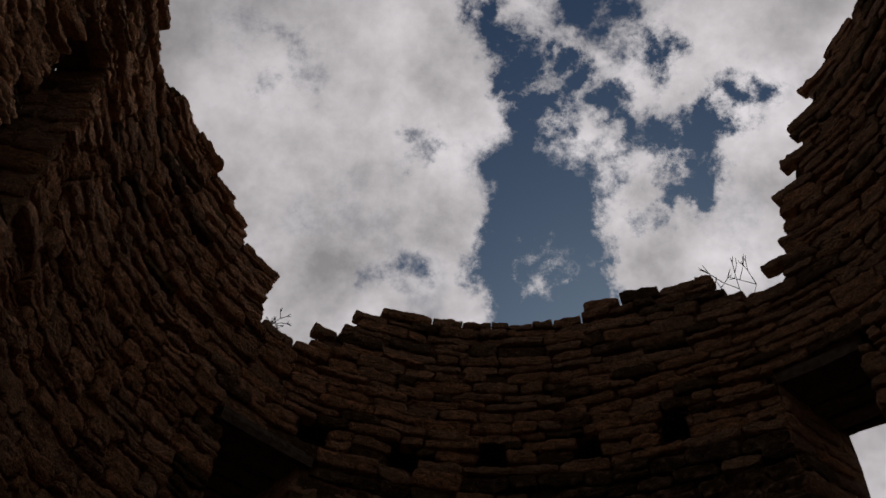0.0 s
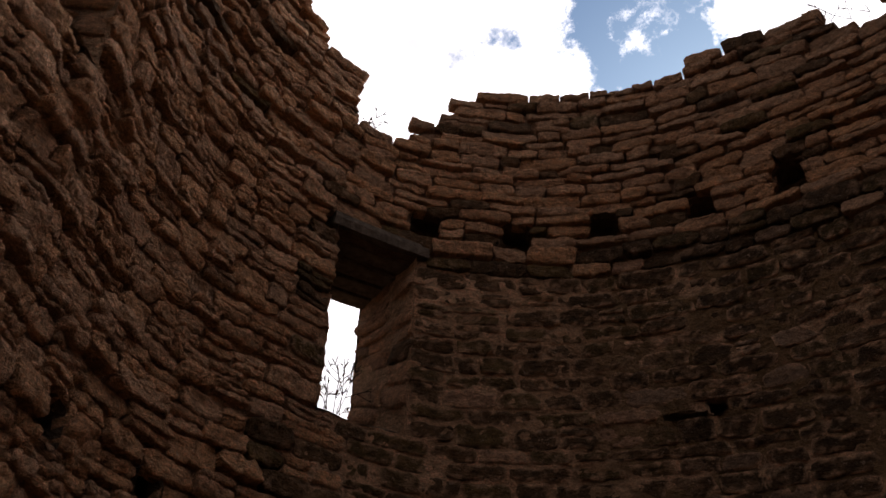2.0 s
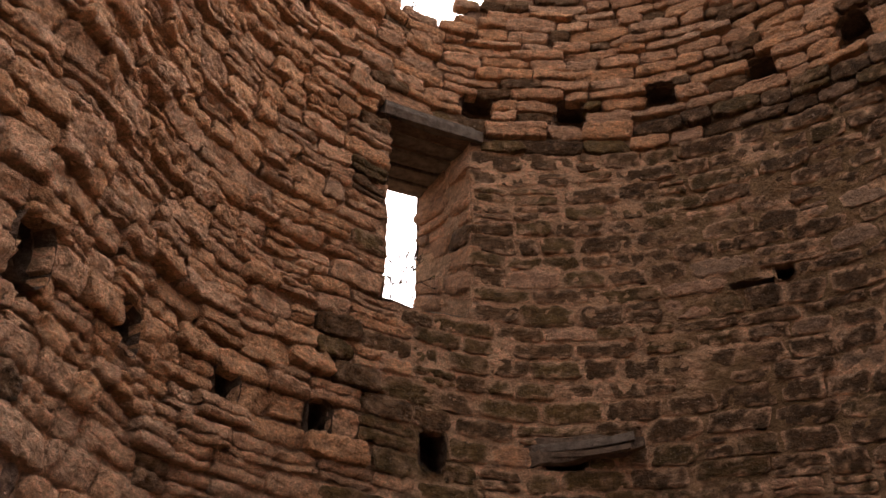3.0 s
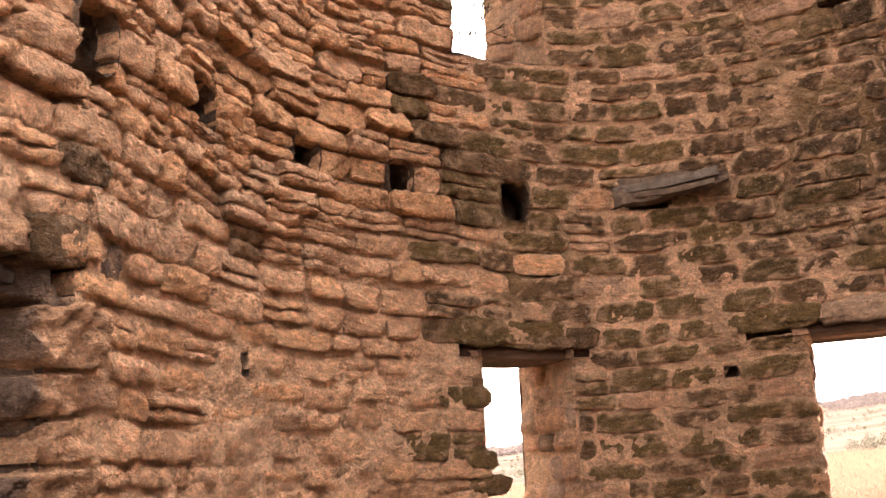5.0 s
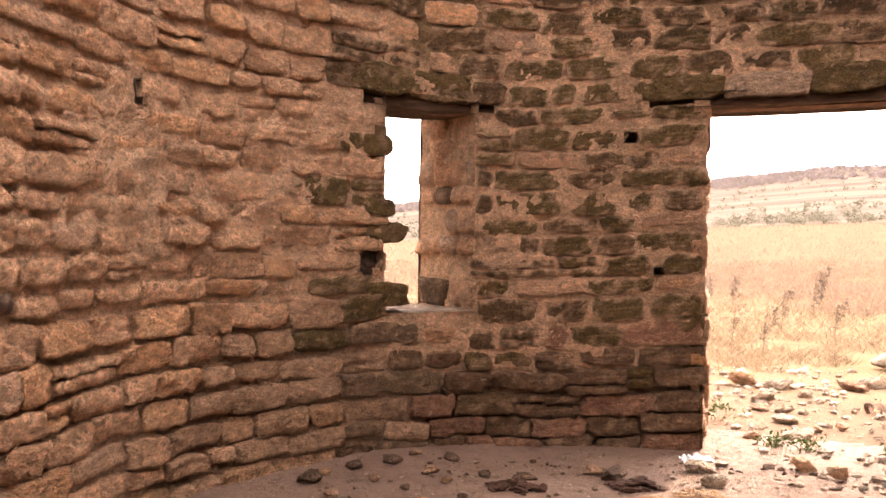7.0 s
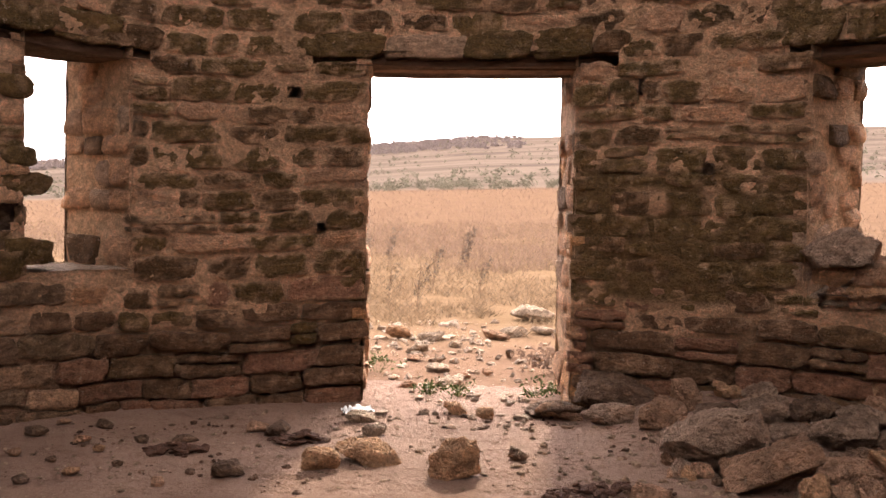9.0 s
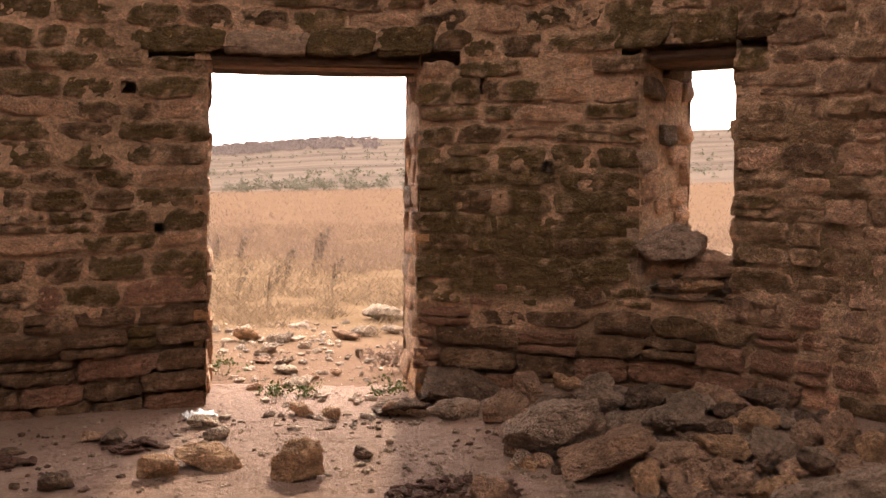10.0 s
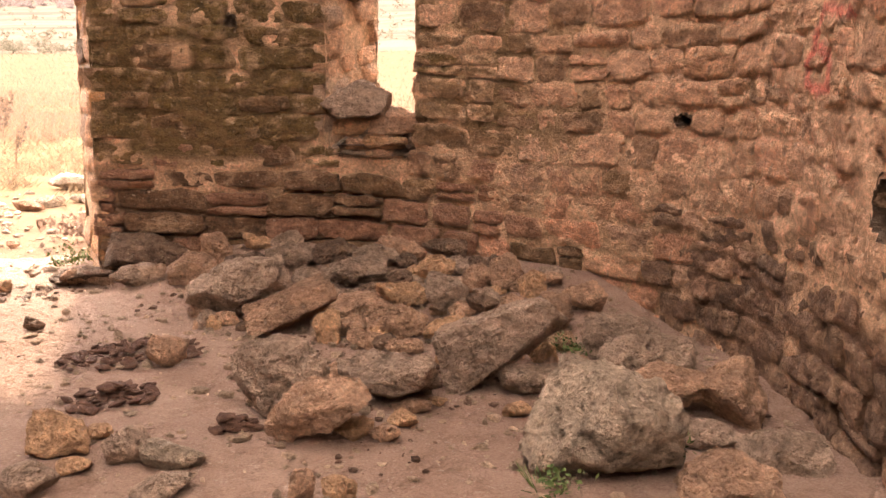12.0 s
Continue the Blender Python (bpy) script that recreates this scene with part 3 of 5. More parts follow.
def lay_walls(lo, hi, rng, stretches, near):
    """The stones of the whole ring, course by course: those near (by a test on bearing and height) one by one, the rest in heaps."""
    heaps, pieces = {k: Heap() for k in stretches}, {k: [] for k in stretches}
    z, count = -0.08, 0
    while z < 9.5:
        thin = z > 5.55
        h = rng.uniform(0.085, 0.135) if thin else (rng.uniform(0.10, 0.165) if z < 0.6 else rng.uniform(0.110, 0.172))
        for s, e in free_spans(lo, hi, z, z + h):
            az = s
            while az < e - 0.05:
                length = (rng.triangular(0.12, 0.42, 0.22) if az < 34 else rng.triangular(0.16, 0.56, 0.29)) if not thin else rng.uniform(0.16, 0.50)
                step = math.degrees(length / R)
                if az + step > e - 1.8:
                    step = e - az
                    if math.degrees(0.55 / R) < step:
                        step *= 0.5
                mid = az + step / 2
                if z + h * 0.6 < float(rim(mid)) + 0.05 * rng.random():
                    home = next((k for k, (a0, a1) in stretches.items() if a0 <= mid < a1), "wall_south")
                    cov = float(cover(mid, z + h / 2))
                    g = rng.uniform(0.002, 0.007) if cov < 0.5 else (rng.uniform(0.003, 0.012) if mid > 124 or mid < 25 else rng.uniform(0.006, 0.021))
                    proud = rng.uniform(-0.004, 0.008) if mid < 34 and z < 3 else rng.uniform(-0.004, 0.005) if 44 < mid < 67 and 0.5 < z < 1.55 else rng.uniform(-0.010, 0.014) if mid > 124 and z < 2.4 else rng.uniform(-0.006, 0.010) if cov > 0.5 else (rng.uniform(-0.022, 0.050) if mid > 126 and z > 2.4 else rng.uniform(-0.014, 0.036))
                    ends = [rng.uniform(-0.03, 0.02) if abs(q - lim) < 1e-6 and lim not in (lo, hi) else 0 for q, lim in ((az, s), (az + step, e))]
                    sink = rng.uniform(0.012, 0.036) if mid > 134 and rng.random() < 0.4 else rng.uniform(0.008, 0.028) if rng.random() < (0.45 if cov < 0.75 else 0.15) else 0.0
                    side = rng.uniform(0.004, 0.016) if rng.random() < 0.35 else 0.0
                    u0, u1 = math.radians(az) * R + g + side + ends[0], math.radians(az + step) * R - g - ends[1]
                    marked = -22 < mid < -9 and 1.0 < z < 1.5
                    one = home in near and near[home](mid, z) and len(pieces[home]) < 300 and not marked
                    grain = 0.012 if marked else (0.022 if one else (0.16 if home == "wall_south" else 0.022))
                    low, top = z + g * 0.6 + sink + rng.uniform(-0.008, 0.010), z + h - g * 0.6 + rng.uniform(-0.010, 0.008)
                    beds = [(low, top)]
                    if h > (0.11 if mid > 124 and z > 2.3 else 0.125) and not marked and rng.random() < (0.55 if mid > 124 and z > 2.3 else 0.16):
                        cut = low + (top - low) * rng.uniform(0.38, 0.62)
                        beds = [(low, cut - 0.003), (cut + 0.003, top)]
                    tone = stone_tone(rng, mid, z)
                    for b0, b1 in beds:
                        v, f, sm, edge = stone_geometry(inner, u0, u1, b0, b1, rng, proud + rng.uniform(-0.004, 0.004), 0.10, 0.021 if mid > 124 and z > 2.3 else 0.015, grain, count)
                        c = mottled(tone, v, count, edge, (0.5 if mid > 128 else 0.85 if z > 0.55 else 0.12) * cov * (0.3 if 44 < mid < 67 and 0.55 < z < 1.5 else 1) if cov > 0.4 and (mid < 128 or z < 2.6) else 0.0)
                        if marked:
                            c = daubed(v, c)
                        if one:
                            pieces[home].append((v, f, c, sm))
                        else:
                            heaps[home].add(v, f, c, sm)
                        count += 1
                az += step
        z += h
    return heaps, pieces


def cut_lines(values, marks):
    values = np.array(values)
    for m in marks:
        if values[0] < m < values[-1]:
            values[np.argmin(np.abs(values - m))] = m
    return np.unique(values)


def mortar_sheet(lo, hi, step):
    """The mortared core between the stones, with the openings cut out."""
    near = [r for r in RECTS if r[1] > lo and r[0] < hi]
    az = cut_lines(np.arange(lo, hi + 1e-6, math.degrees(step / R)), [x for r in near for x in r[:2]])
    az[-1] = hi
    zz = cut_lines(np.arange(-0.25, 9.5, step), [x for r in near for x in r[2:]])
    A, Z = np.meshgrid(az, zz, indexing="ij")
    cov = cover(A, Z)
    p = np.stack([np.radians(A) * R * 7, Z * 8, 0 * A], -1).reshape(-1, 3)
    n = fbm(p * 1.5, 3, 41).reshape(A.shape)
    big = vnoise(p * 0.3, 50).reshape(A.shape)
    fill = np.clip(cov + 0.45 * vnoise(p * 0.22, 52).reshape(A.shape) * (1 - 0.6 * smooth(0.7, 1, cov)), 0, 1)
    fine = fbm(p * 5.5, 2, 43).reshape(A.shape)
    d = 0.066 + 0.03 * smooth(124, 132, A) * smooth(2.4, 3.0, Z) - 0.058 * fill + 0.014 * n + 0.006 * fine + 0.007 * big
    flush = smooth(44, 48, A) * smooth(67, 65, A) * smooth(0.55, 0.7, Z) * smooth(1.6, 1.45, Z) + 0.35 * smooth(36, 30, A) * smooth(3.2, 2.8, Z)
    d = d - 0.008 * flush
    V = at(A.ravel(), Z.ravel(), d.ravel() + swell(A.ravel(), Z.ravel()))
    tone = np.array(MORTAR) * (0.92 + 0.12 * big.reshape(-1, 1))
    dry = (1 - smooth(0.1, 0.6, cov)).reshape(-1, 1)
    tone = tone * (1 - dry) + np.array((0.34, 0.20, 0.125)) * dry
    # lichen on mortar by the doorway and in front patches; upper front toned darker
    a, z = A.ravel(), Z.ravel()
    dark = smooth(44, 47, a) * smooth(67.5, 66.5, a) * smooth(0.62, 0.72, z) * smooth(1.55, 1.42, z)
    dark = np.maximum(dark, smooth(84, 86, a) * smooth(93, 91, a) * smooth(-0.3, 0.1, z) * smooth(0.95, 0.85, z))
    dark = np.maximum(dark, smooth(5, 25, a) * smooth(36, 33, a) * smooth(0.7, 0.9, z) * smooth(1.9, 1.6, z) * 0.8)
    dark = np.maximum(dark, smooth(24, 34, a) * smooth(104, 84, a) * smooth(2.3, 2.8, z) * smooth(5.7, 5.4, z) * 0.86)
    dark = np.maximum(dark, smooth(108, 116, a) * smooth(124, 120, a) * smooth(2.2, 2.4, z) * smooth(3.6, 3.2, z) * 0.85)
    # east foot: dirt, with occlusion shade added to the mortar colour
    dark = np.maximum(dark, smooth(12, 2, a) * smooth(0.46, 0.34, z - 0.12 * smooth(-18, 0, a)))
    patch = smooth(0.30, 0.62, 0.5 + 0.5 * fbm(p * 0.45, 3, 77)) * smooth(126, 112, a) * smooth(5.4, 5.0, z) * 0.25
    band = smooth(12, 2, a) * smooth(0.60, 0.44, z)
    keep = np.clip(np.maximum(dark * smooth(-0.8, -0.1, fbm(p * 0.8, 2, 90)), patch), 0, 1)[:, None]
    dark_tone = np.array((0.165, 0.100, 0.042)) * (1 - band[:, None]) + np.array((0.215, 0.125, 0.083)) * band[:, None]
    tone = tone * (1 - keep) + dark_tone * keep
    red = (smooth(18, 4, a) * smooth(1.7, 1.2, z) * smooth(0.45, 0.62, z))[:, None] * 0.5
    tone = tone * (1 - red) + np.array((0.78, 0.45, 0.29)) * red
    tone = daubed(V, tone)
    F = sheet(len(az), len(zz))
    ca, cz = A.ravel()[F].mean(1), Z.ravel()[F].mean(1)
    ok = cz < rim(ca) - 0.08
    for a0, a1, z0, z1 in near:
        if z1 - z0 < 0.32 and (a1 - a0) < 6.5:
            ok &= (np.abs((ca - (a0 + a1) / 2) / (a1 - a0) * 2) ** 3 + np.abs((cz - (z0 + z1) / 2) / (z1 - z0) * 2) ** 3) > 1
        else:
            ok &= ~((ca > a0) & (ca < a1) & (cz > z0) & (cz < z1))
    F = F[ok][:, ::-1]
    used = np.unique(F)
    remap = np.zeros(len(V), int)
    remap[used] = np.arange(len(used))
    return V[used], remap[F].tolist(), tone[used]


def outer_shell(lo, hi):
    """The outer face and the broken top of the wall."""
    outs = [(o[4], o[5], o[6], o[7]) for o in OPENINGS.values()]
    az = cut_lines(np.arange(lo, hi + 1e-6, 1.5), [x for r in outs for x in r[:2]])
    az[-1] = hi
    zz = cut_lines(np.arange(-0.25, 9.5, 0.1), [x for r in outs for x in r[2:]])
    A, Z = np.meshgrid(az, zz, indexing="ij")
    p = np.stack([np.radians(A) * 16, Z * 5, 0 * A], -1).reshape(-1, 3)
    V = at(A.ravel(), np.minimum(Z.ravel(), rim(A.ravel()) - 0.06), THICK + 0.03 * fbm(p, 2, 61))
    F = sheet(len(az), len(zz))
    ca, cz = A.ravel()[F].mean(1), Z.ravel()[F].mean(1)
    ok = cz < rim(ca)
    for a0, a1, z0, z1 in outs:
        ok &= ~((ca > a0) & (ca < a1) & (cz > z0) & (cz < z1))
    F = F[ok].tolist()
    top_az = np.arange(lo, hi + 0.01, 0.5)
    tops = np.stack([at(top_az, rim(top_az) - 0.07 + 0.02 * vnoise(np.stack([top_az * 3, 0 * top_az + k, 0 * top_az], -1), 8), 0.03 + k * (THICK - 0.03) / 4) for k in range(5)], 1).reshape(-1, 3)
    G = (sheet(len(top_az), 5) + len(V)).tolist()
    W = np.concatenate([V, tops])
    return W, F + G, np.tile(np.array((0.34, 0.23, 0.15)), (len(W), 1))


def reveal(a0, b0, z0, z1, y0, y1, side, rng, heap):
    """One cheek of an opening, rough with stones. side: +1 faces growing bearings."""
    m0, m1 = math.radians(a0) * R, math.radians(b0) * R

    def where(u, v, d):
        k = u / THICK
        az = a0 + (b0 - a0) * k - side * np.degrees(d / (R + u))
        zz = z0 + (y0 - z0) * k + (v - z0) * ((z1 - z0) + ((y1 - y0) - (z1 - z0)) * k) / (z1 - z0)
        return at(az, zz, u)

    nu, nv = 18, max(8, int((z1 - z0) / 0.045))
    U, W = np.meshgrid(np.linspace(-0.005, THICK, nu), np.linspace(z0 - 0.03, z1 + 0.06, nv), indexing="ij")
    q = np.stack([U * 8, W * 8, 0 * U + a0], -1).reshape(-1, 3)
    n = fbm(q, 3, 31)
    V = where(U.ravel(), W.ravel(), 0.012 + 0.014 * n)
    F = sheet(nu, nv)
    if side > 0:
        F = F[:, ::-1]
    z = z0
    while z < z1 - 0.03:
        h = rng.uniform(0.12, 0.2)
        u = 0.0
        while u < THICK - 0.05:
            w = rng.uniform(0.18, 0.42)
            if u + w > THICK - 0.12:
                w = THICK - u + rng.uniform(-0.03, 0.04)
            if rng.random() < 0.72:
                v, f, sm, edge = stone_geometry(where, u + 0.012, u + w - 0.012, z + 0.008, min(z + h, z1 + 0.02) - 0.008, rng, rng.uniform(-0.006, 0.028), 0.08, 0.011, 0.055, int(a0 * 10 + z * 100))
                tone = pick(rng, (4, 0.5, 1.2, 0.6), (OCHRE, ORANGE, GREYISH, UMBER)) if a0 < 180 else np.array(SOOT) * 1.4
                heap.add(v, f if side > 0 else [list(reversed(x)) for x in f], mottled(tone * rng.uniform(0.9, 1.12), v, int(z * 50)), sm)
            u += w
        z += h
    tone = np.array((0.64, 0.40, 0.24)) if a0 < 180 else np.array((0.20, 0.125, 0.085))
    return V, F.tolist(), np.tile(tone, (len(V), 1))


def flat_reveal(a0, a1, b0, b1, zi, zo, up):
    """The sill or the head of an opening."""
    nu, nv = 16, 18
    K, S = np.meshgrid(np.linspace(0, 1, nu), np.linspace(-0.06, 1.06, nv), indexing="ij")
    q = np.stack([K * 5, S * 6, 0 * K + zi], -1).reshape(-1, 3)
    lo, hi = a0 + (b0 - a0) * K, a1 + (b1 - a1) * K
    V = at((lo + (hi - lo) * S).ravel(), (zi + (zo - zi) * K).ravel() + 0.012 * fbm(q, 3, 35), (0.005 + K * (THICK - 0.01)).ravel())
    F = sheet(nu, nv)
    if not up:
        F = F[:, ::-1]
    return V, F.tolist(), np.tile(np.array((0.36, 0.25, 0.17)), (len(V), 1))


def pocket(a0, a1, z0, z1, depth):
    """A blind hole in the wall."""
    v, f = [], []
    rng_p = np.random.RandomState(int(abs(a0) * 100) % 9973)
    t = np.linspace(0, 2 * np.pi, 24, endpoint=False)
    power = 0.66 if (z1 - z0 < 0.32 and a1 - a0 < 6.5) else 0.12
    ca, sa_ = np.sign(np.cos(t)) * np.abs(np.cos(t)) ** power, np.sign(np.sin(t)) * np.abs(np.sin(t)) ** power
    loop = np.stack([(a0 + a1) / 2 + ca * (a1 - a0) / 2 * 1.05, (z0 + z1) / 2 + sa_ * (z1 - z0) / 2 * 1.05], -1)
    for k, d in enumerate((-0.002, depth * 0.4, depth)):
        j = rng_p.uniform(-0.012, 0.012, (len(loop), 2))
        v.append(at(loop[:, 0] + np.degrees(j[:, 0] / R), loop[:, 1] + j[:, 1], np.full(len(loop), d)))
    m = len(loop)
    for k in range(2):
        for i in range(m):
            f.append([k * m + i, (k + 1) * m + i, (k + 1) * m + (i + 1) % m, k * m + (i + 1) % m])
    f.append([2 * m + i for i in range(m)])
    v = np.concatenate(v)
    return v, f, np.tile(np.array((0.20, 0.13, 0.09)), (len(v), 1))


def join(items):
    V, F, C, n = [], [], [], 0
    for v, f, c in items:
        V.append(v)
        F.extend([[i + n for i in q] for q in f])
        C.append(c)
        n += len(v)
    return np.concatenate(V), F, np.concatenate(C)


NEAR = {
    "wall_north": lambda az, z: 0.0 < z < 2.9 and 60 < az < 110,
    "wall_west": lambda az, z: 0.2 < z < 2.8 and 120 < az < 178,
    "wall_east": lambda az, z: 0.1 < z < 2.4 and -12 < az < 44,
}
LABELS = {
    "wall_north": "rough coursed limestone wall round an open doorway, dark with lichen",
    "wall_west": "curved ochre limestone wall with deep eroded joints",
    "wall_east": "curved reddish limestone wall with crumbling clay mortar",
    "wall_south": "unseen low limestone wall at the back, shaping the daylight",
}
def jamb_stones(heap):
    """Stones that jut into the low west window."""
    rng = random.Random(9)
    for a0, a1, z0, z1 in ((121.3, 126.0, 1.22, 1.33), (120.9, 125.5, 0.85, 0.99), (122.4, 126.2, 1.37, 1.47), (122.9, 126.5, 1.72, 1.84)):
        v, f, sm, edge = stone_geometry(inner, math.radians(a0) * R, math.radians(a1) * R, z0, z1, rng, 0.012, 0.30, 0.013, 0.024, int(z0 * 100))
        heap.add(v, f, mottled(np.array(LICHEN) * 1.1, v, 3), sm)


def head_stones(heap, lo, hi):
    """Ragged stones that hang over the timber slots."""
    rng = random.Random(31)
    for a0, a1, z0, z1 in SLOTS:
        if not lo <= (a0 + a1) / 2 < hi:
            continue
        az = a0 - 1.0
        while az < a1 + 0.5:
            step = math.degrees(rng.uniform(0.22, 0.58) / R)
            low = z1 - rng.uniform(0.012, 0.052)
            v, f, sm, edge = stone_geometry(inner, math.radians(az) * R, math.radians(min(az + step, a1 + 1.5)) * R - 0.012, low, z1 + rng.uniform(0.09, 0.15), rng, rng.uniform(0.006, 0.022), 0.24, 0.014, 0.022, int(az * 10))
            tone = np.array(pick(rng, (4, 3, 1.5), (LICHEN, UMBER, GREYISH)) if az < 124 and z1 < 4 else pick(rng, (3, 1), (OCHRE, UMBER)))
            heap.add(v, f, mottled(tone, v, int(az)), sm)
            az += step


def quoins(heap):
    """Broken corner stones along the jamb of the side doorway."""
    rng = random.Random(14)
    z = 0.18
    while z < 1.92:
        h = min(rng.uniform(0.13, 0.27), 1.97 - z)
        a0, a1 = 182.6 - rng.uniform(3.5, 7.0), 182.6 + rng.uniform(0.2, 2.6)
        v, f, sm, edge = stone_geometry(inner, math.radians(a0) * R, math.radians(a1) * R, z + 0.008, z + h - 0.012, rng, rng.uniform(0.012, 0.045), 0.30, 0.036, 0.016, int(z * 90))
        az = np.degrees(np.arctan2(v[:, 1], v[:, 0])) % 360
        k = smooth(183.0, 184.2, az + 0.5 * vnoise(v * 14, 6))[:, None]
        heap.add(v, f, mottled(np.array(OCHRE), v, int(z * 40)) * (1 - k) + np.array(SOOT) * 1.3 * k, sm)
        z += h


PIECES = []
STRETCHES = {"wall_north": (50.0, 110.0), "wall_west": (110.0, 200.0), "wall_east": (-40.0, 50.0), "wall_south": (200.0, 320.0)}
HEAPS, SINGLE = lay_walls(-40.0, 320.0, random.Random(5), STRETCHES, NEAR)
jamb_stones(HEAPS["wall_west"])
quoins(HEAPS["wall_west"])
for w_name, (lo, hi) in STRETCHES.items():
    rng = random.Random(w_name)
    back = w_name == "wall_south"
    items = [mortar_sheet(lo, hi, 0.12 if back else 0.018), outer_shell(lo, hi)]
    heap, pieces = HEAPS[w_name], SINGLE[w_name]
    head_stones(heap, lo, hi)
    for o_name, (a0, a1, z0, z1, b0, b1, y0, y1) in OPENINGS.items():
        if lo <= (a0 + a1) / 2 < hi:
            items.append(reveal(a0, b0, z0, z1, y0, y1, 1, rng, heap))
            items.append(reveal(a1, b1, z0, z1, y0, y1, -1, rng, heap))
            if z0 > 0:
                items.append(flat_reveal(a0, a1, b0, b1, z0, y0, True))
            items.append(flat_reveal(a0, a1, b0, b1, z1 + 0.10, y1 + 0.10, False))
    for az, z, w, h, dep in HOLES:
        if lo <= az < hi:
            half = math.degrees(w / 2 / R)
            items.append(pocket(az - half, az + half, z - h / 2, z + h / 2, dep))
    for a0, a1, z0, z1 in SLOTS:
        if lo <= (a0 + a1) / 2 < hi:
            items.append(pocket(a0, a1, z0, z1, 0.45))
    V, F, Ct = join(items)
    wall = tagged(new(w_name, mesh(w_name, V, F, m_mortar, Ct)), LABELS[w_name], "wall", "", "structure")
    part("stonework", heap.mesh("stonework", m_stone), wall, "", "stuff")
    PIECES.append((wall, pieces))


# ---- floor and ground ----
def heap_height(x, y):
    r, a = np.hypot(x, y), np.degrees(np.arctan2(y, x))
    return 0.20 * smooth(1.9, 3.1, r) * smooth(2, 16, a) * (1 - smooth(48, 66, a))


def soil(x, y):
    p = np.stack([x * 1.1, y * 1.1, 0 * x], -1)
    return 0.022 * fbm(p, 4, 70) + 0.006 * vnoise(p * 14, 71)


def floor_height(x, y):
    return heap_height(x, y) + soil(x, y) - 0.01


g = np.arange(-4.1, 4.11, 0.04)
X, Y = np.meshgrid(g, g, indexing="ij")
x, y = X.ravel(), Y.ravel()
V = np.stack([x, y, floor_height(x, y)], -1)
F = sheet(len(g), len(g))
F = F[np.hypot(x[F].mean(1), y[F].mean(1)) < 4.0]
floor = tagged(new("floor", mesh("floor", V, F, m_earth)), "dusty trodden earth floor strewn with clods and chips", "floor", "", "structure")


def land(r, az):
    """Height of the steppe by distance and bearing."""
    e = np.interp(az, [0, 40, 56, 75, 85, 104, 130, 360], [1.5, 2.2, 2.1, 1.55, 1.2, 0.2, 0.1, 1.0])
    h = np.interp(az, [0, 40, 57, 74, 79, 85, 104, 130, 360], [4.0, 5.0, 5.1, 4.6, 4.5, 3.9, 2.3, 1.6, 3.0])
    k = smooth(8, 160, r)
    ang = e * k + (h - e) * np.clip((r - 240) / 700, 0, 1) ** 0.8
    return r * np.tan(np.radians(ang)) + 1.2 * smooth(30, 200, r)


rr = np.concatenate([np.arange(3.45, 14, 0.12), np.geomspace(14, 1900, 110)])
aa = np.arange(0, 360.01, 1.0)
Rr, Aa = np.meshgrid(rr, aa, indexing="ij")
x, y = (Rr * np.cos(np.radians(Aa))).ravel(), (Rr * np.sin(np.radians(Aa))).ravel()
z = land(Rr.ravel(), Aa.ravel())
z = z + np.where(Rr.ravel() < 14, soil(x, y), 0) - 0.014 + np.where(Rr.ravel() > 300, 2.2 * vnoise(np.stack([x * 0.008, y * 0.008, 0 * x], -1), 9), 0)
ground = tagged(new("ground", mesh("ground", np.stack([x, y, z], -1), sheet(len(rr), len(aa)), m_field)), "dry golden steppe rising to pale low hills", "ground", "", "structure")


def ground_z(x, y):
    r = math.hypot(x, y)
    one = np.array([x]), np.array([y])
    if r < 3.7:
        return float(floor_height(*one)[0])
    return float(land(np.array([r]), np.array([math.degrees(math.atan2(y, x)) % 360]))[0] + soil(*one)[0]) - 0.014


# ---- timbers over the openings ----
def beam_mesh(name, length, height, depth, material, rng, bend=0.01):
    nu = max(8, int(length / 0.06))
    ring = [(-1, -1), (-0.4, -1.02), (0.4, -1), (1, -1), (1.03, 0), (1, 1), (0.3, 1.02), (-0.5, 1), (-1, 1), (-1.03, 0.1)]
    m = len(ring)
    V, F = [], []
    for i in range(nu):
        s = i / (nu - 1)
        sag = bend * math.sin(math.pi * s)
        for b, c in ring:
            b2, c2 = b * 0.5 * depth * (1 - 0.06 * (abs(b * c) > 0.9)), c * 0.5 * height * (1 - 0.08 * (abs(b * c) > 0.9))
            V.append(((s - 0.5) * length, b2, c2 - sag))
    V = np.array(V)
    V[:, 1:] += 0.008 * np.stack([vnoise(V * (3, 30, 30), 3), vnoise(V * (3, 30, 30), 4)], -1)
    for i in range(nu - 1):
        for j in range(m):
            F.append([i * m + j, i * m + (j + 1) % m, (i + 1) * m + (j + 1) % m, (i + 1) * m + j][::-1])
    F.append(list(range(m)))
    F.append([(nu - 1) * m + j for j in range(m)][::-1])
    return mesh(name, V, F, material, None, False)


def timber(parent, az0, az1, z, depth_at_end, height, width, rng, material=None):
    p, q = at(np.array([az0]), np.array([z]), np.array([depth_at_end]))[0], at(np.array([az1]), np.array([z]), np.array([depth_at_end]))[0]
    d = q - p
    ob = part("beam", beam_mesh("beam", float(np.linalg.norm(d)), height, width, material or m_wood, rng), parent)
    ob.matrix_basis = Matrix.Translation(Vector((p + q) / 2)) @ Matrix.Rotation(math.atan2(d[1], d[0]), 4, "Z")
    return ob


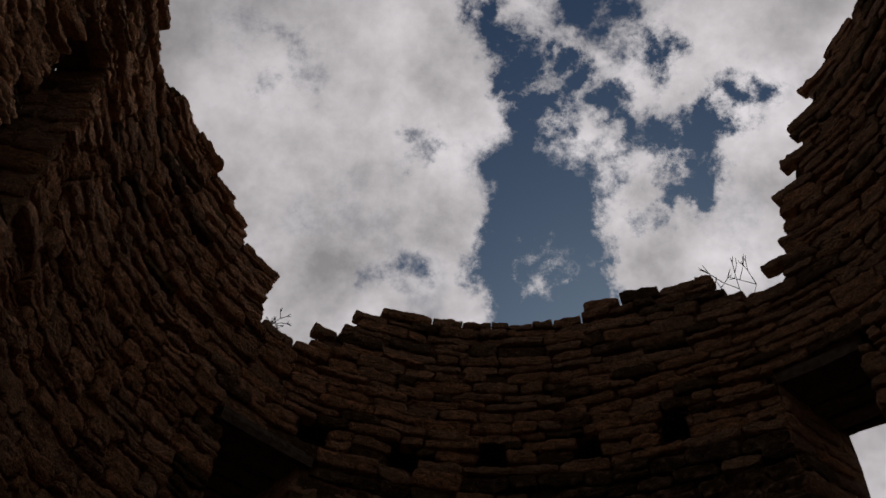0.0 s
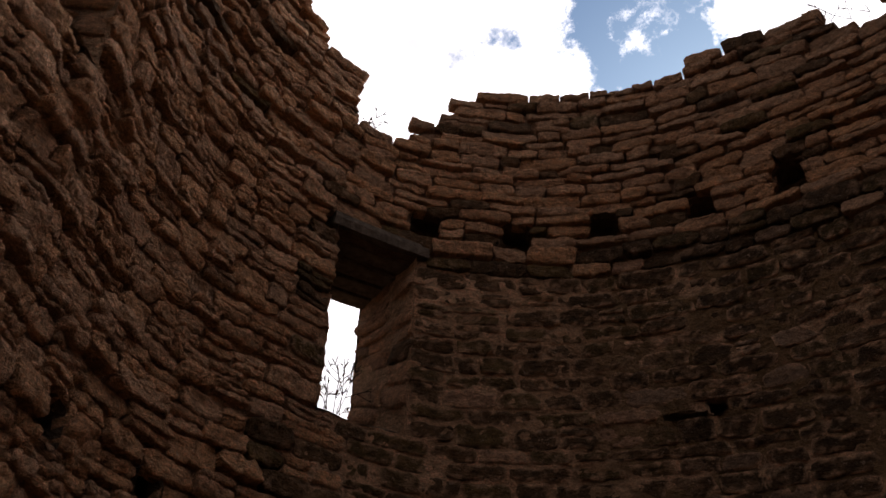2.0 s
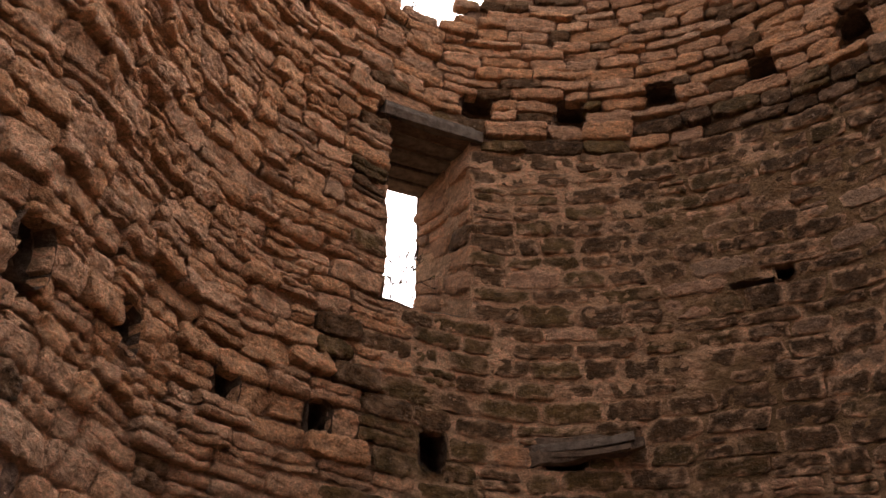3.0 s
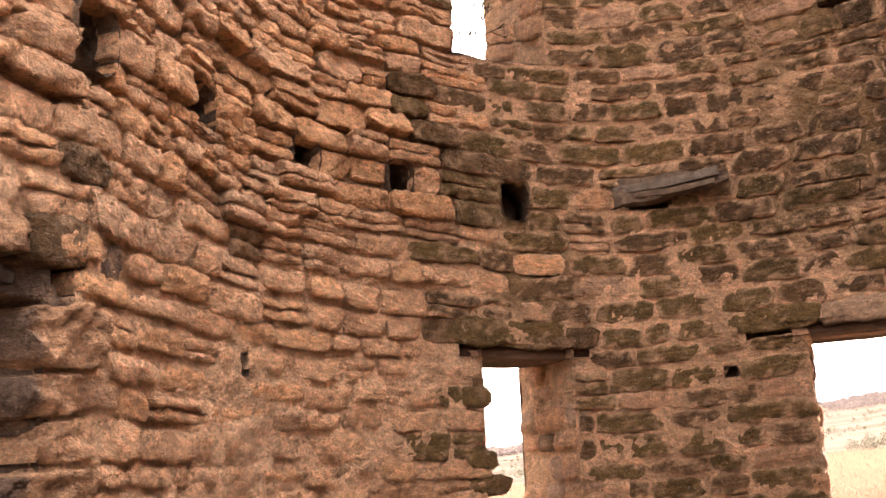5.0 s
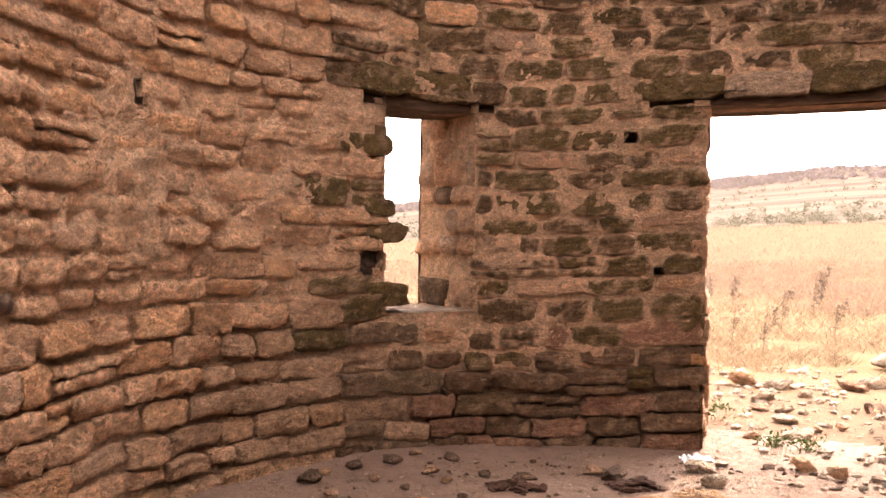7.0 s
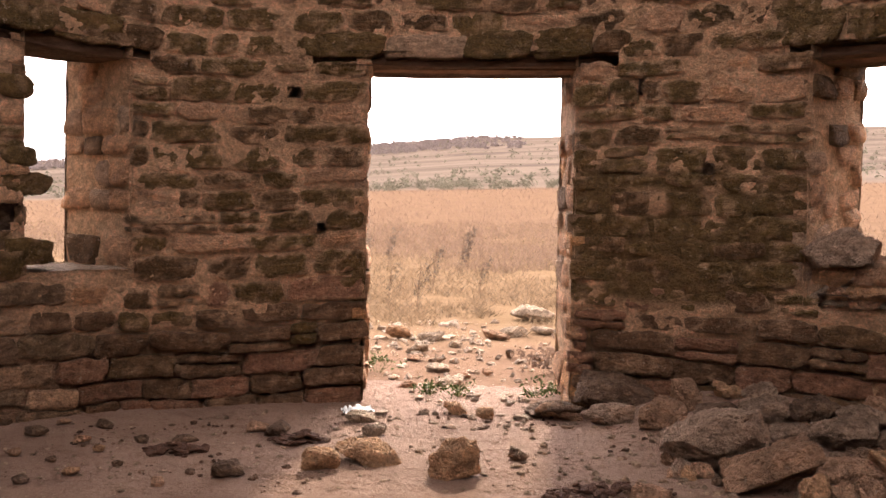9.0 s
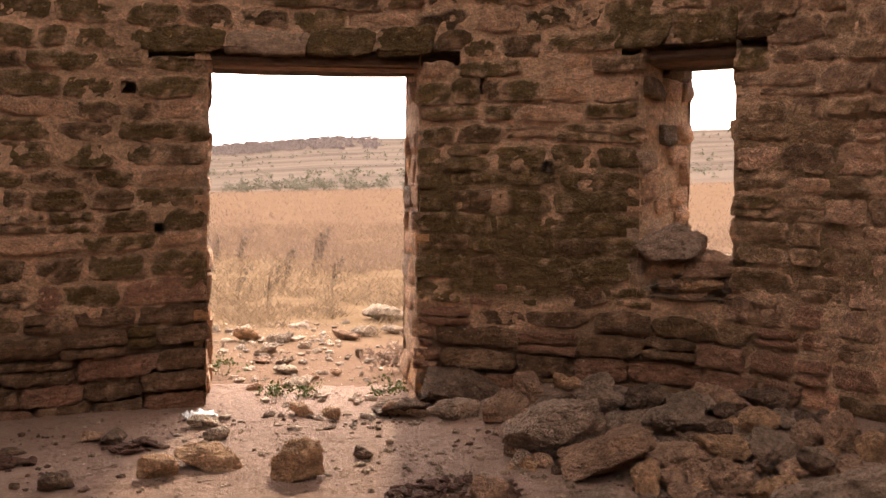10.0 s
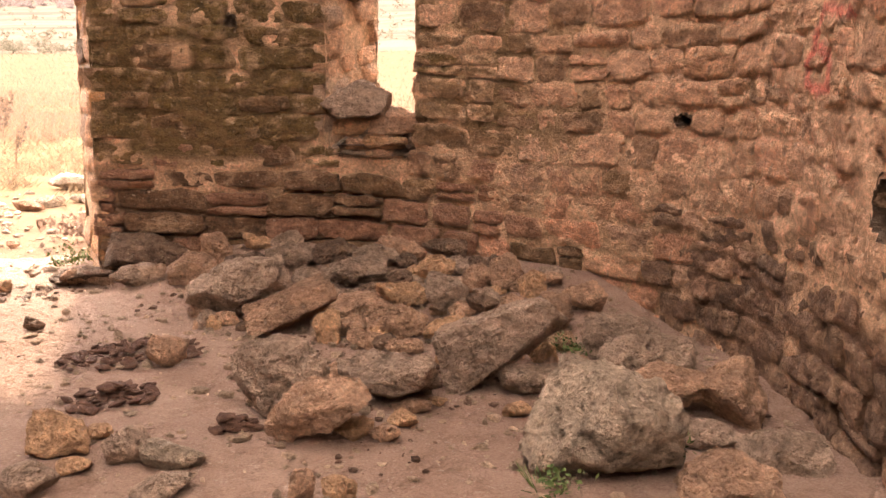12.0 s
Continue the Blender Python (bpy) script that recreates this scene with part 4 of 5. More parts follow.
def lintel(az0, az1, z, rise, depths, height, width, label, material=None):
    rng = random.Random(int(az0 * 10))
    ob = empty("lintel")
    for k, d in enumerate(depths):
        timber(ob, az0 + rng.uniform(0, 1), az1 - rng.uniform(0, 1), z + rise * k + rng.uniform(-0.004, 0.004), d, height, width, rng, material)
    return tagged(ob, label, "lintel", "timber lintels")


lintel(62.5, 94.5, 2.13, 0.024, (0.27, 0.44, 0.61, 0.78), 0.10, 0.165, "brown weathered timber lintel over the doorway")
lintel(111.3, 126.2, 2.085, 0.024, (0.21, 0.37, 0.53, 0.69), 0.085, 0.16, "brown weathered timber lintel bedded in the wall")
lintel(31.2, 44.8, 2.125, 0.02, (0.21, 0.37, 0.53, 0.69), 0.085, 0.16, "brown weathered timber lintel bedded in the wall")
lintel(112.0, 126.6, 5.53, -0.02, (0.06, 0.23, 0.41, 0.59, 0.75), 0.12, 0.16, "grey split timber lintel high in the wall", m_grey_wood)
lintel(36.0, 49.0, 6.18, -0.02, (0.12, 0.30, 0.48, 0.66), 0.12, 0.16, "dark timber lintel high in the wall", m_grey_wood)
lintel(180.6, 197.5, 2.09, 0.0, (0.20, 0.36, 0.52, 0.68), 0.08, 0.15, "sooty timber lintel over a side opening", m_grey_wood)

# ---- plants, timber stub, small things ----
def blades(name, x, y, z, height, lean, width, material, parts=1, seed=1):
    """Thin upright blades as one mesh."""
    rs = np.random.RandomState(seed)
    n = len(x)
    a, b = rs.uniform(0, 6.283, n), rs.uniform(0, 6.283, n)
    base = np.stack([x, y, z], -1)
    side = np.stack([np.cos(a), np.sin(a), 0 * a], -1) * (width / 2)[:, None]
    tip = base + np.stack([np.cos(b) * lean * height, np.sin(b) * lean * height, height], -1)
    mid = base + (tip - base) * 0.55 + np.stack([0 * a, 0 * a, height * 0.06], -1)
    V = np.stack([base - side, base + side, mid + side * 0.7, mid - side * 0.7, tip], 1).reshape(-1, 3)
    k = np.arange(n)[:, None] * 5
    return mesh(name, V, (k + [0, 1, 2, 3]).tolist() + (k + [3, 2, 4]).tolist(), material, None, False)


def scatter(sectors, r0, r1, count, seed, power=1.0):
    rs = np.random.RandomState(seed)
    xs, ys, rs_all, az_all = [], [], [], []
    for (a0, a1), share in sectors:
        m = int(count * share)
        r = r0 * (r1 / r0) ** (rs.uniform(0, 1, m) ** power)
        az = rs.uniform(a0, a1, m)
        xs.append(r * np.cos(np.radians(az)))
        ys.append(r * np.sin(np.radians(az)))
        rs_all.append(r)
        az_all.append(az)
    x, y, r, az = (np.concatenate(q) for q in (xs, ys, rs_all, az_all))
    return x, y, land(r, az) - 0.02, r


SEEN = [((58, 100), 0.6), ((100, 126), 0.2), ((30, 58), 0.2)]
x, y, z, r = scatter(SEEN, 4.8, 60, 80000, 3)
keep = (fbm(np.stack([x * 0.8, y * 0.8, 0 * x], -1), 3, 60) + 0.8 * smooth(5, 10, r) > 0.3) & ~((np.abs(x - 1.15) < 0.75) & (y < 7.2))
x, y, z, r = x[keep], y[keep], z[keep], r[keep]
rs = np.random.RandomState(5)
grass = new("dry_grass", blades("dry_grass", x, y, z, rs.uniform(0.04, 0.14, len(x)) * (1 + 0.3 * smooth(15, 40, r)), rs.uniform(0.5, 2.2, len(x)), 0.004 + 0.0008 * r, m_grass))
tagged(grass, "dense golden dry grass on the steppe", "grass", "", "stuff")
x, y, z, r = scatter(SEEN, 15, 190, 60000, 8)
keep = fbm(np.stack([x * 0.25, y * 0.25, 0 * x], -1), 3, 66) + 0.9 * smooth(14, 40, r) > 0.3
x, y, z, r = x[keep], y[keep], z[keep], r[keep]
rs = np.random.RandomState(6)
weeds = new("dead_weeds", blades("dead_weeds", x, y, z, rs.uniform(0.10, 0.42, len(x)) * (1 + 0.7 * (rs.uniform(0, 1, len(x)) > 0.95)), rs.uniform(0.3, 1.7, len(x)), 0.004 + 0.00045 * r, m_weed))
tagged(weeds, "tall reddish dead weeds standing in the field", "weeds", "", "stuff")


def leaf_cloud(centres, sizes, leaves, leaf, seed, flat=0.75):
    """Clumps of small leaves: one quad each, with an uneven outline."""
    rs = np.random.RandomState(seed)
    V, F, n = [], [], 0
    for c, s in zip(centres, sizes):
        lobes = rs.normal(0, 0.42, (5, 3)) * (s, s, s * flat * 0.6)
        p = c + lobes[rs.randint(0, 5, leaves)] + rs.normal(0, 0.26, (leaves, 3)) * (s, s, s * flat)
        p[:, 2] = np.maximum(p[:, 2], c[2] - s * flat * 0.7)
        e1 = rs.normal(0, 1, (leaves, 3))
        e2 = rs.normal(0, 1, (leaves, 3))
        e1 *= (leaf * s * rs.uniform(0.5, 1.2, leaves) / np.linalg.norm(e1, axis=1))[:, None]
        e2 *= (leaf * s * rs.uniform(0.3, 0.7, leaves) / np.linalg.norm(e2, axis=1))[:, None]
        V.append(np.stack([p - e1, p + e2, p + e1, p - e2], 1).reshape(-1, 3))
        F.append(np.arange(leaves * 4).reshape(-1, 4) + n)
        n += leaves * 4
    return np.concatenate(V), np.concatenate(F)


def bushes(name, count, a0, a1, r0, r1, s0, s1, leaves, leaf, seed, label, material, flat=0.75):
    rs = np.random.RandomState(seed)
    az, r, s = rs.uniform(a0, a1, count), rs.uniform(r0, r1, count), rs.uniform(s0, s1, count)
    c = np.stack([r * np.cos(np.radians(az)), r * np.sin(np.radians(az)), land(r, az) + s * 0.45], -1)
    V, F = leaf_cloud(c, s, leaves, leaf, seed + 1, flat)
    return tagged(new(name, mesh(name, V, F, material, None, False)), label, "bushes", "", "stuff")


bushes("hedge_scrub", 70, 64, 85, 226, 270, 1.2, 3.0, 130, 0.15, 11, "grey-green scrub along the foot of the hills", m_bush)
bushes("hedge_scrub", 26, 84, 112, 232, 275, 1.0, 2.4, 90, 0.18, 12, "grey-green scrub along the foot of the hills", m_bush)
bushes("hill_scrub", 900, 40, 115, 275, 880, 0.8, 3.2, 22, 0.30, 13, "scattered dark scrub dotting the far slopes", m_bush)
bushes("ridge_wood", 1900, 76, 116, 760, 965, 2.0, 4.2, 44, 0.26, 14, "bare brown woodland along the skyline, haze in its colour", m_hazy_wood, 0.6)
bushes("ridge_trees", 16, 48, 62, 880, 950, 4.0, 8.0, 30, 0.32, 15, "scattered trees on the skyline", m_bush, 0.9)


def tuft(x, y, size, leaves, seed, material=None, label="small green weed growing beside stones", z=None):
    base = ground_z(x, y) if z is None else z
    rs = np.random.RandomState(seed)
    V, F = leaf_cloud([np.array((0, 0, size * 0.38))], [size], leaves, 0.11, seed, 0.6)
    st = []
    for k in range(9):
        a, l = rs.uniform(0, 6.28), rs.uniform(0.3, 0.8) * size
        st.append(((0.1 * math.cos(a) * size, 0.1 * math.sin(a) * size, -0.01), (l * math.cos(a), l * math.sin(a), size * rs.uniform(0.2, 0.6))))
    W, G = twig_mesh(st, 0.002)
    ob = new("weed", mesh("weed", W, G, material or m_green, None, False))
    part("leaves", mesh("leaves", V, F, material or m_green, None, False), ob, "", "stuff")
    ob.location = (x, y, base)
    return tagged(ob, label, "weed", "green weeds")


def twig_mesh(segments, thick):
    V, F = [], []
    for p, q in segments:
        p, q = np.array(p, float), np.array(q, float)
        d = (q - p) / (np.linalg.norm(q - p) + 1e-9)
        e = np.cross(d, (0.3, 0.2, 0.93))
        e /= np.linalg.norm(e) + 1e-9
        g2 = np.cross(d, e)
        n = len(V)
        for c, r in ((p, thick), (q, thick * 0.6)):
            for k in range(3):
                V.append(c + r * (math.cos(k * 2.094) * e + math.sin(k * 2.094) * g2))
        for k in range(3):
            F.append([n + k, n + (k + 1) % 3, n + 3 + (k + 1) % 3, n + 3 + k])
    return np.array(V), F


def shrub(place, size, seed, label, branches=5, leaves=0):
    rng = random.Random(seed)
    seg, tips = [], []

    def grow(p, d, length, depth):
        q = p + d * length
        seg.append((p, q))
        if depth == 0:
            tips.append(q)
            return
        for k in range(rng.choice((2, 2, 3))):
            n = d + Vector((rng.gauss(0, 0.45), rng.gauss(0, 0.45), rng.gauss(0.1, 0.3)))
            grow(q, n.normalized(), length * rng.uniform(0.55, 0.85), depth - 1)

    for k in range(branches):
        grow(Vector((rng.gauss(0, 0.02), rng.gauss(0, 0.02), -0.04)), Vector((rng.gauss(0, 0.5), rng.gauss(0, 0.5), 1)).normalized(), size * rng.uniform(0.28, 0.4), 3)
    V, F = twig_mesh(seg, 0.0045)
    ob = new("bare_shrub", mesh("bare_shrub", V, F, m_twig, None, False))
    ob.location = place
    if leaves:
        c = np.array([t[:] for t in tips])
        W, G = leaf_cloud(c, np.full(len(c), 0.022), leaves, 0.4, seed)
        part("leaves", mesh("leaves", W, G, m_green, None, False), ob, "", "stuff")
    return tagged(ob, label, "shrub")


def on_wall(az, z, d):
    return Vector(at(np.array([az]), np.array([z]), np.array([d]))[0])


shrub(on_wall(48.9, 7.03, 0.06), 0.62, 3, "bare twiggy shrub growing on the broken wall top", 4)
shrub(on_wall(121.6, 6.58, 0.06), 0.32, 4, "thin dry shrub growing on the broken wall top", 4)
shrub(on_wall(119.2, 4.42, 0.72), 0.42, 5, "leafy thin weed on a high window sill", 5, 3)
shrub(on_wall(120.6, 4.42, 0.70), 0.36, 6, "leafy thin weed on a high window sill", 4, 3)

for wx, wy, ws, wk in ((0.24, 4.35, 0.17, 21), (0.50, 3.55, 0.15, 22), (0.68, 3.52, 0.13, 23), (1.22, 3.44, 0.16, 24), (1.42, 3.50, 0.14, 25), (1.50, -0.78, 0.11, 26), (1.98, -0.80, 0.11, 27), (2.48, 0.2, 0.12, 28)):
    tuft(wx, wy, ws, 150, wk)
tuft(1.62, 4.05, 0.30, 260, 30, m_weed, "dry brown brush at the foot of the door jamb")


def stalk(x, y, h, seed):
    """A dead seed stalk: a stem with ragged clusters."""
    rng = random.Random(seed)
    seg = [((0, 0, -0.05), (0.02, 0.01, h * 0.5)), ((0.02, 0.01, h * 0.5), (0.05, 0.0, h))]
    V, F = twig_mesh(seg, 0.008)
    ob = new("dead_stalk", mesh("dead_stalk", V, F, m_weed, None, False))
    ob.location = (x, y, ground_z(x, y))
    c = np.array([(0.02 + 0.03 * k, 0.01, h * (0.35 + 0.16 * k)) for k in range(5)])
    W, G = leaf_cloud(c, np.full(5, h * 0.13), 60, 0.22, seed, 1.2)
    part("seed_head", mesh("seed_head", W, G, m_twig, None, False), ob, "dark dry seed clusters", "stuff")
    return tagged(ob, "dead dark seed stalk standing in dry grass", "weed", "dead stalks")


for sx, sy, sh in ((1.15, 8.9, 0.52), (0.98, 10.6, 0.45), (1.9, 12.5, 0.6), (2.4, 11.2, 0.5), (0.9, 14.5, 0.7), (2.9, 15.5, 0.75), (1.7, 17.5, 0.8), (3.6, 18.5, 0.8)):
    stalk(sx, sy, sh, int(sx * 100))

# the broken joist end in the front wall
stub = new("joist_stub", beam_mesh("joist_stub", 0.80, 0.165, 0.14, m_dark_wood, random.Random(2), -0.02))
p0, p1 = on_wall(108.0, 3.06, 0.10), on_wall(95.0, 3.10, -0.10)
dd = p1 - p0
for v in stub.data.vertices:
    k = (v.co.x / 0.78 + 0.5)
    v.co.z = v.co.z * (1.15 - 0.75 * k ** 2) + 0.012 * math.sin(v.co.x * 19)
    v.co.y = v.co.y * (1.1 - 0.6 * k ** 2) + 0.008 * math.sin(v.co.x * 31)
stub.matrix_basis = Matrix.Translation((p0 + p1) / 2) @ Matrix.Rotation(math.atan2(dd.y, dd.x), 4, "Z") @ Matrix.Rotation(-0.04, 4, "Y")
tagged(stub, "grey split broken joist end jutting from the wall", "timber")
for k, (zz, ln) in enumerate(((0.040, 0.66), (-0.02, 0.5))):
    sl = part("split", beam_mesh("split", ln, 0.055 - 0.02 * k, 0.03, m_grey_wood if k == 0 else m_dark_wood, random.Random(k), 0.015), stub, "grey weathered splinter" if k == 0 else "")
    sl.location = (0.02 + 0.05 * k, -0.070, zz)


# dried dung and roots on the floor
def dung(x, y, size, seed):
    rng = random.Random(seed)
    ob = empty("dung_patch", (x, y, ground_z(x, y)))
    for k in range(int(110 * size / 0.3)):
        a, r = rng.uniform(0, 6.28), size * math.sqrt(rng.random())
        bm = bmesh.new()
        bmesh.ops.create_icosphere(bm, subdivisions=2, radius=1.0)
        w = rng.triangular(0.008, 0.05, 0.018)
        for v in bm.verts:
            n = 1 + 0.35 * noise.noise(v.co * 1.7 + Vector((k, seed, 0)))
            v.co = Vector((v.co.x * w * n, v.co.y * w * 0.7 * n, v.co.z * w * 0.28 * n))
        me = bpy.data.meshes.new("clod")
        bm.to_mesh(me)
        bm.free()
        me.materials.append(m_root)
        c = part("clod", me, ob)
        cx, cy = r * math.cos(a), r * math.sin(a) * 0.7
        c.matrix_basis = pose(cx, cy, ground_z(x + cx, y + cy) - ground_z(x, y) + 0.008 + 0.05 * max(0, 1 - r / size) * rng.random(), rng.uniform(-25, 25), rng.uniform(-25, 25), rng.uniform(0, 360))
    return tagged(ob, "dark crumbled dried dung on the earth floor", "dung")


dung(0.92, 1.14, 0.31, 3)
dung(0.70, 0.62, 0.17, 4)
dung(-0.35, 2.30, 0.16, 5)
dung(-0.95, 2.05, 0.14, 6)
dung(0.95, 0.10, 0.08, 7)


def scrap(x, y, w, d):
    """A crumpled scrap of white sheeting."""
    g2 = np.linspace(-0.5, 0.5, 16)
    A, B = np.meshgrid(g2, g2, indexing="ij")
    q = np.stack([A * 5, B * 5, 0 * A], -1).reshape(-1, 3)
    crease = np.abs(fbm(q, 3, 92))
    V = np.stack([A.ravel() * w * (1 + 0.2 * vnoise(q * 0.6, 93)), B.ravel() * d * (1 + 0.3 * vnoise(q * 0.6, 94)), 0.006 + 0.035 * crease], -1)
    n = len(V)
    F = sheet(16, 16).tolist()
    ob = new("plastic_scrap", mesh("plastic_scrap", np.concatenate([V, V - (0, 0, 0.004)]), F + [[i + n for i in reversed(f)] for f in F], m_scrap, None, True))
    ob.matrix_basis = pose(x, y, ground_z(x, y), 0, 0, 20)
    return tagged(ob, "crumpled dirty white plastic scrap on the earth floor", "litter")


scrap(0.00, 3.00, 0.17, 0.11)


# ---- rubble ----
ROCK_TONE = {"grey": (0.37, 0.245, 0.170), "ochre": (0.53, 0.30, 0.165), "pale": (0.42, 0.30, 0.208), "dark": (0.19, 0.115, 0.075), "brown": (0.46, 0.265, 0.165)}
ROCK_WORDS = {"grey": "grey pitted limestone block lying in the rubble", "ochre": "ochre limestone lump on the earth floor", "pale": "pale bleached limestone lying on the ground",
              "dark": "dark lichen-stained stone lying at the wall foot", "brown": "brown broken limestone piece in the rubble"}
rock_rng = random.Random(7)


def rock_mesh(w, d, h, tone, seed):
    """A broken block: a box with planes hewn off, worn edges and a pitted skin."""
    rng = random.Random(seed)
    bm = bmesh.new()
    bmesh.ops.create_cube(bm, size=2.0)
    bmesh.ops.subdivide_edges(bm, edges=bm.edges[:], cuts=23 if w > 0.25 else (11 if w > 0.14 else 6), use_grid_fill=True)
    V = np.array([v.co[:] for v in bm.verts])
    F = [[v.index for v in f.verts] for f in bm.faces]
    bm.free()
    # taper and skew
    V[:, 0] *= 1 + rng.uniform(-0.22, 0.22) * V[:, 2] + rng.uniform(-0.15, 0.15) * V[:, 1]
    V[:, 1] *= 1 + rng.uniform(-0.22, 0.12) * V[:, 2]
    V[:, 2] *= 1 + rng.uniform(-0.30, 0.30) * V[:, 0]
    for k in range(9):
        n = np.array([rng.choice((-1, 1)) * rng.uniform(0.25, 1), rng.choice((-1, 1)) * rng.uniform(0.25, 1), rng.choice((-1, 1, 1)) * rng.uniform(0.2, 1)])
        n /= np.linalg.norm(n)
        c = rng.uniform(0.70, 1.0) if w > 0.3 else rng.uniform(0.62, 0.95)
        over = np.maximum(0, V @ n - c)
        V = V - over[:, None] * n
    V = V / np.abs(V).max(0)
    worn = 0.07 if w > 0.3 else 0.19
    ball = V / np.maximum(np.linalg.norm(V, axis=1), 1e-6)[:, None] * 1.15
    V = V * (1 - worn) + ball * worn
    size = np.array([w / 2, d / 2, h / 2])
    nrm = V / np.linalg.norm(V, axis=1)[:, None] / size
    nrm /= np.linalg.norm(nrm, axis=1)[:, None]
    V = V * size
    q = V + seed * 3.1
    amp = min(w, d, h)
    V = V + nrm * (0.06 * amp * fbm(q * (1.5 / max(amp, 0.06)), 3, 12) + min(0.012, 0.08 * amp) * fbm(q * 22, 3, 15) + min(0.006, 0.04 * amp) * fbm(q * 55, 2, 16))[:, None]
    ledge = np.abs(fbm(q * np.array((1.0, 1.0, 2.6)) * (2.0 / max(amp, 0.08)), 2, 51))
    V = V - nrm * (0.05 * amp * smooth(0.10, 0.0, ledge))[:, None]
    shade = np.array(tone) * (1 + 0.20 * fbm(q * 7, 3, 19))[:, None]
    return mesh("rock", V, F, m_rock, shade)


def rock(x, y, w, d, h, tone, yaw, roll=0, lift=0.0):
    k = len([o for o in scene.objects if o.name.startswith("rock")])
    c = np.array(ROCK_TONE[tone]) * rock_rng.uniform(0.88, 1.15)
    ob = new("rock", rock_mesh(w, d, h, c, k + 3))
    ob.matrix_basis = pose(x, y, ground_z(x, y) + h * 0.44 + lift, rock_rng.uniform(-6, 6), roll + rock_rng.uniform(-4, 4), yaw + rock_rng.uniform(-14, 14))
    return tagged(ob, ROCK_WORDS[tone], "rock", "fallen rubble stones")


def pebble(x, y, w, h, tone):
    """A smaller stone, its front foot at x, y as one looks in from the south."""
    d = w * rock_rng.uniform(0.6, 0.85)
    away = Vector((x + 0.3, y + 2.7, 0)).normalized() * d * 0.4
    return rock(x + away.x, y + away.y, w, d, h, tone, rock_rng.uniform(-25, 25) + math.degrees(math.atan2(away.y, away.x)) - 90, rock_rng.uniform(-8, 8))


rock(1.79, -0.75, 0.48, 0.36, 0.32, "pale", -45, 8, 0.00)
rock(2.02, 0.07, 0.56, 0.31, 0.25, "grey", -38, -24, 0.07)
rock(1.54, 0.12, 0.38, 0.28, 0.21, "grey", -31, 6, 0.00)
rock(1.16, 0.22, 0.35, 0.28, 0.27, "grey", -25, -5, 0.00)
rock(1.12, -0.13, 0.37, 0.17, 0.15, "brown", -27, -24, 0.05)
rock(1.56, 1.53, 0.52, 0.36, 0.28, "grey", -22, -6, 0.00)
rock(1.67, 1.20, 0.43, 0.30, 0.17, "brown", -25, -14, 0.03)
rock(2.64, 0.04, 0.33, 0.23, 0.19, "grey", -46, 4, 0.00)
rock(2.55, -0.17, 0.38, 0.27, 0.15, "grey", -47, 3, 0.00)
rock(2.33, -0.46, 0.37, 0.22, 0.18, "brown", -48, -4, 0.00)
rock(2.48, -0.65, 0.27, 0.21, 0.26, "brown", -52, 10, 0.00)
rock(1.94, -1.08, 0.30, 0.24, 0.14, "brown", -52, -8, 0.00)
rock(2.21, -0.78, 0.24, 0.19, 0.08, "grey", -51, 0, 0.00)
rock(2.29, -1.02, 0.30, 0.18, 0.10, "grey", -56, 8, 0.00)
rock(2.07, -0.10, 0.29, 0.20, 0.11, "grey", -41, -4, 0.00)
rock(1.84, -0.26, 0.11, 0.09, 0.06, "ochre", -39, 0, 0.00)
rock(2.27, 0.80, 0.24, 0.13, 0.16, "grey", -35, 24, 0.03)
rock(2.39, 0.67, 0.16, 0.13, 0.11, "dark", -37, 0, 0.00)
rock(2.69, 0.69, 0.14, 0.12, 0.14, "ochre", -40, 0, 0.00)
rock(2.64, 0.81, 0.18, 0.13, 0.20, "brown", -39, 8, 0.00)
rock(2.54, 0.91, 0.16, 0.13, 0.16, "brown", -37, 0, 0.00)
rock(2.48, 1.19, 0.19, 0.15, 0.15, "ochre", -34, 6, 0.00)
rock(2.58, 0.39, 0.16, 0.11, 0.18, "brown", -42, 0, 0.00)
rock(2.84, 0.48, 0.20, 0.16, 0.15, "brown", -44, 0, 0.00)
rock(1.99, 0.78, 0.27, 0.19, 0.16, "brown", -32, -8, 0.00)
rock(2.21, 1.07, 0.29, 0.20, 0.12, "ochre", -32, 0, 0.00)
rock(2.11, 0.62, 0.15, 0.12, 0.10, "ochre", -35, -10, 0.00)
rock(1.82, 0.74, 0.18, 0.14, 0.08, "brown", -30, 0, 0.00)
rock(1.72, 0.92, 0.15, 0.12, 0.16, "ochre", -28, 5, 0.00)
rock(1.84, 0.92, 0.14, 0.11, 0.11, "brown", -29, 0, 0.00)
rock(2.04, 1.16, 0.34, 0.23, 0.09, "brown", -30, 0, 0.00)
rock(2.17, 1.44, 0.32, 0.23, 0.16, "grey", -30, -5, 0.00)
rock(2.01, 1.62, 0.23, 0.18, 0.10, "grey", -27, 0, 0.00)
rock(2.21, 1.77, 0.29, 0.20, 0.16, "dark", -28, 4, 0.00)
rock(1.98, 1.86, 0.26, 0.18, 0.15, "grey", -25, -10, 0.00)
rock(2.37, 1.59, 0.24, 0.19, 0.15, "grey", -31, 0, 0.00)
rock(2.53, 1.59, 0.30, 0.18, 0.13, "brown", -32, 14, 0.02)
rock(1.48, 0.38, 0.13, 0.11, 0.08, "brown", -28, 0, 0.00)
rock(1.25, -0.15, 0.15, 0.11, 0.06, "ochre", -29, -3, 0.00)
rock(1.31, -0.24, 0.10, 0.08, 0.06, "brown", -31, 10, 0.00)
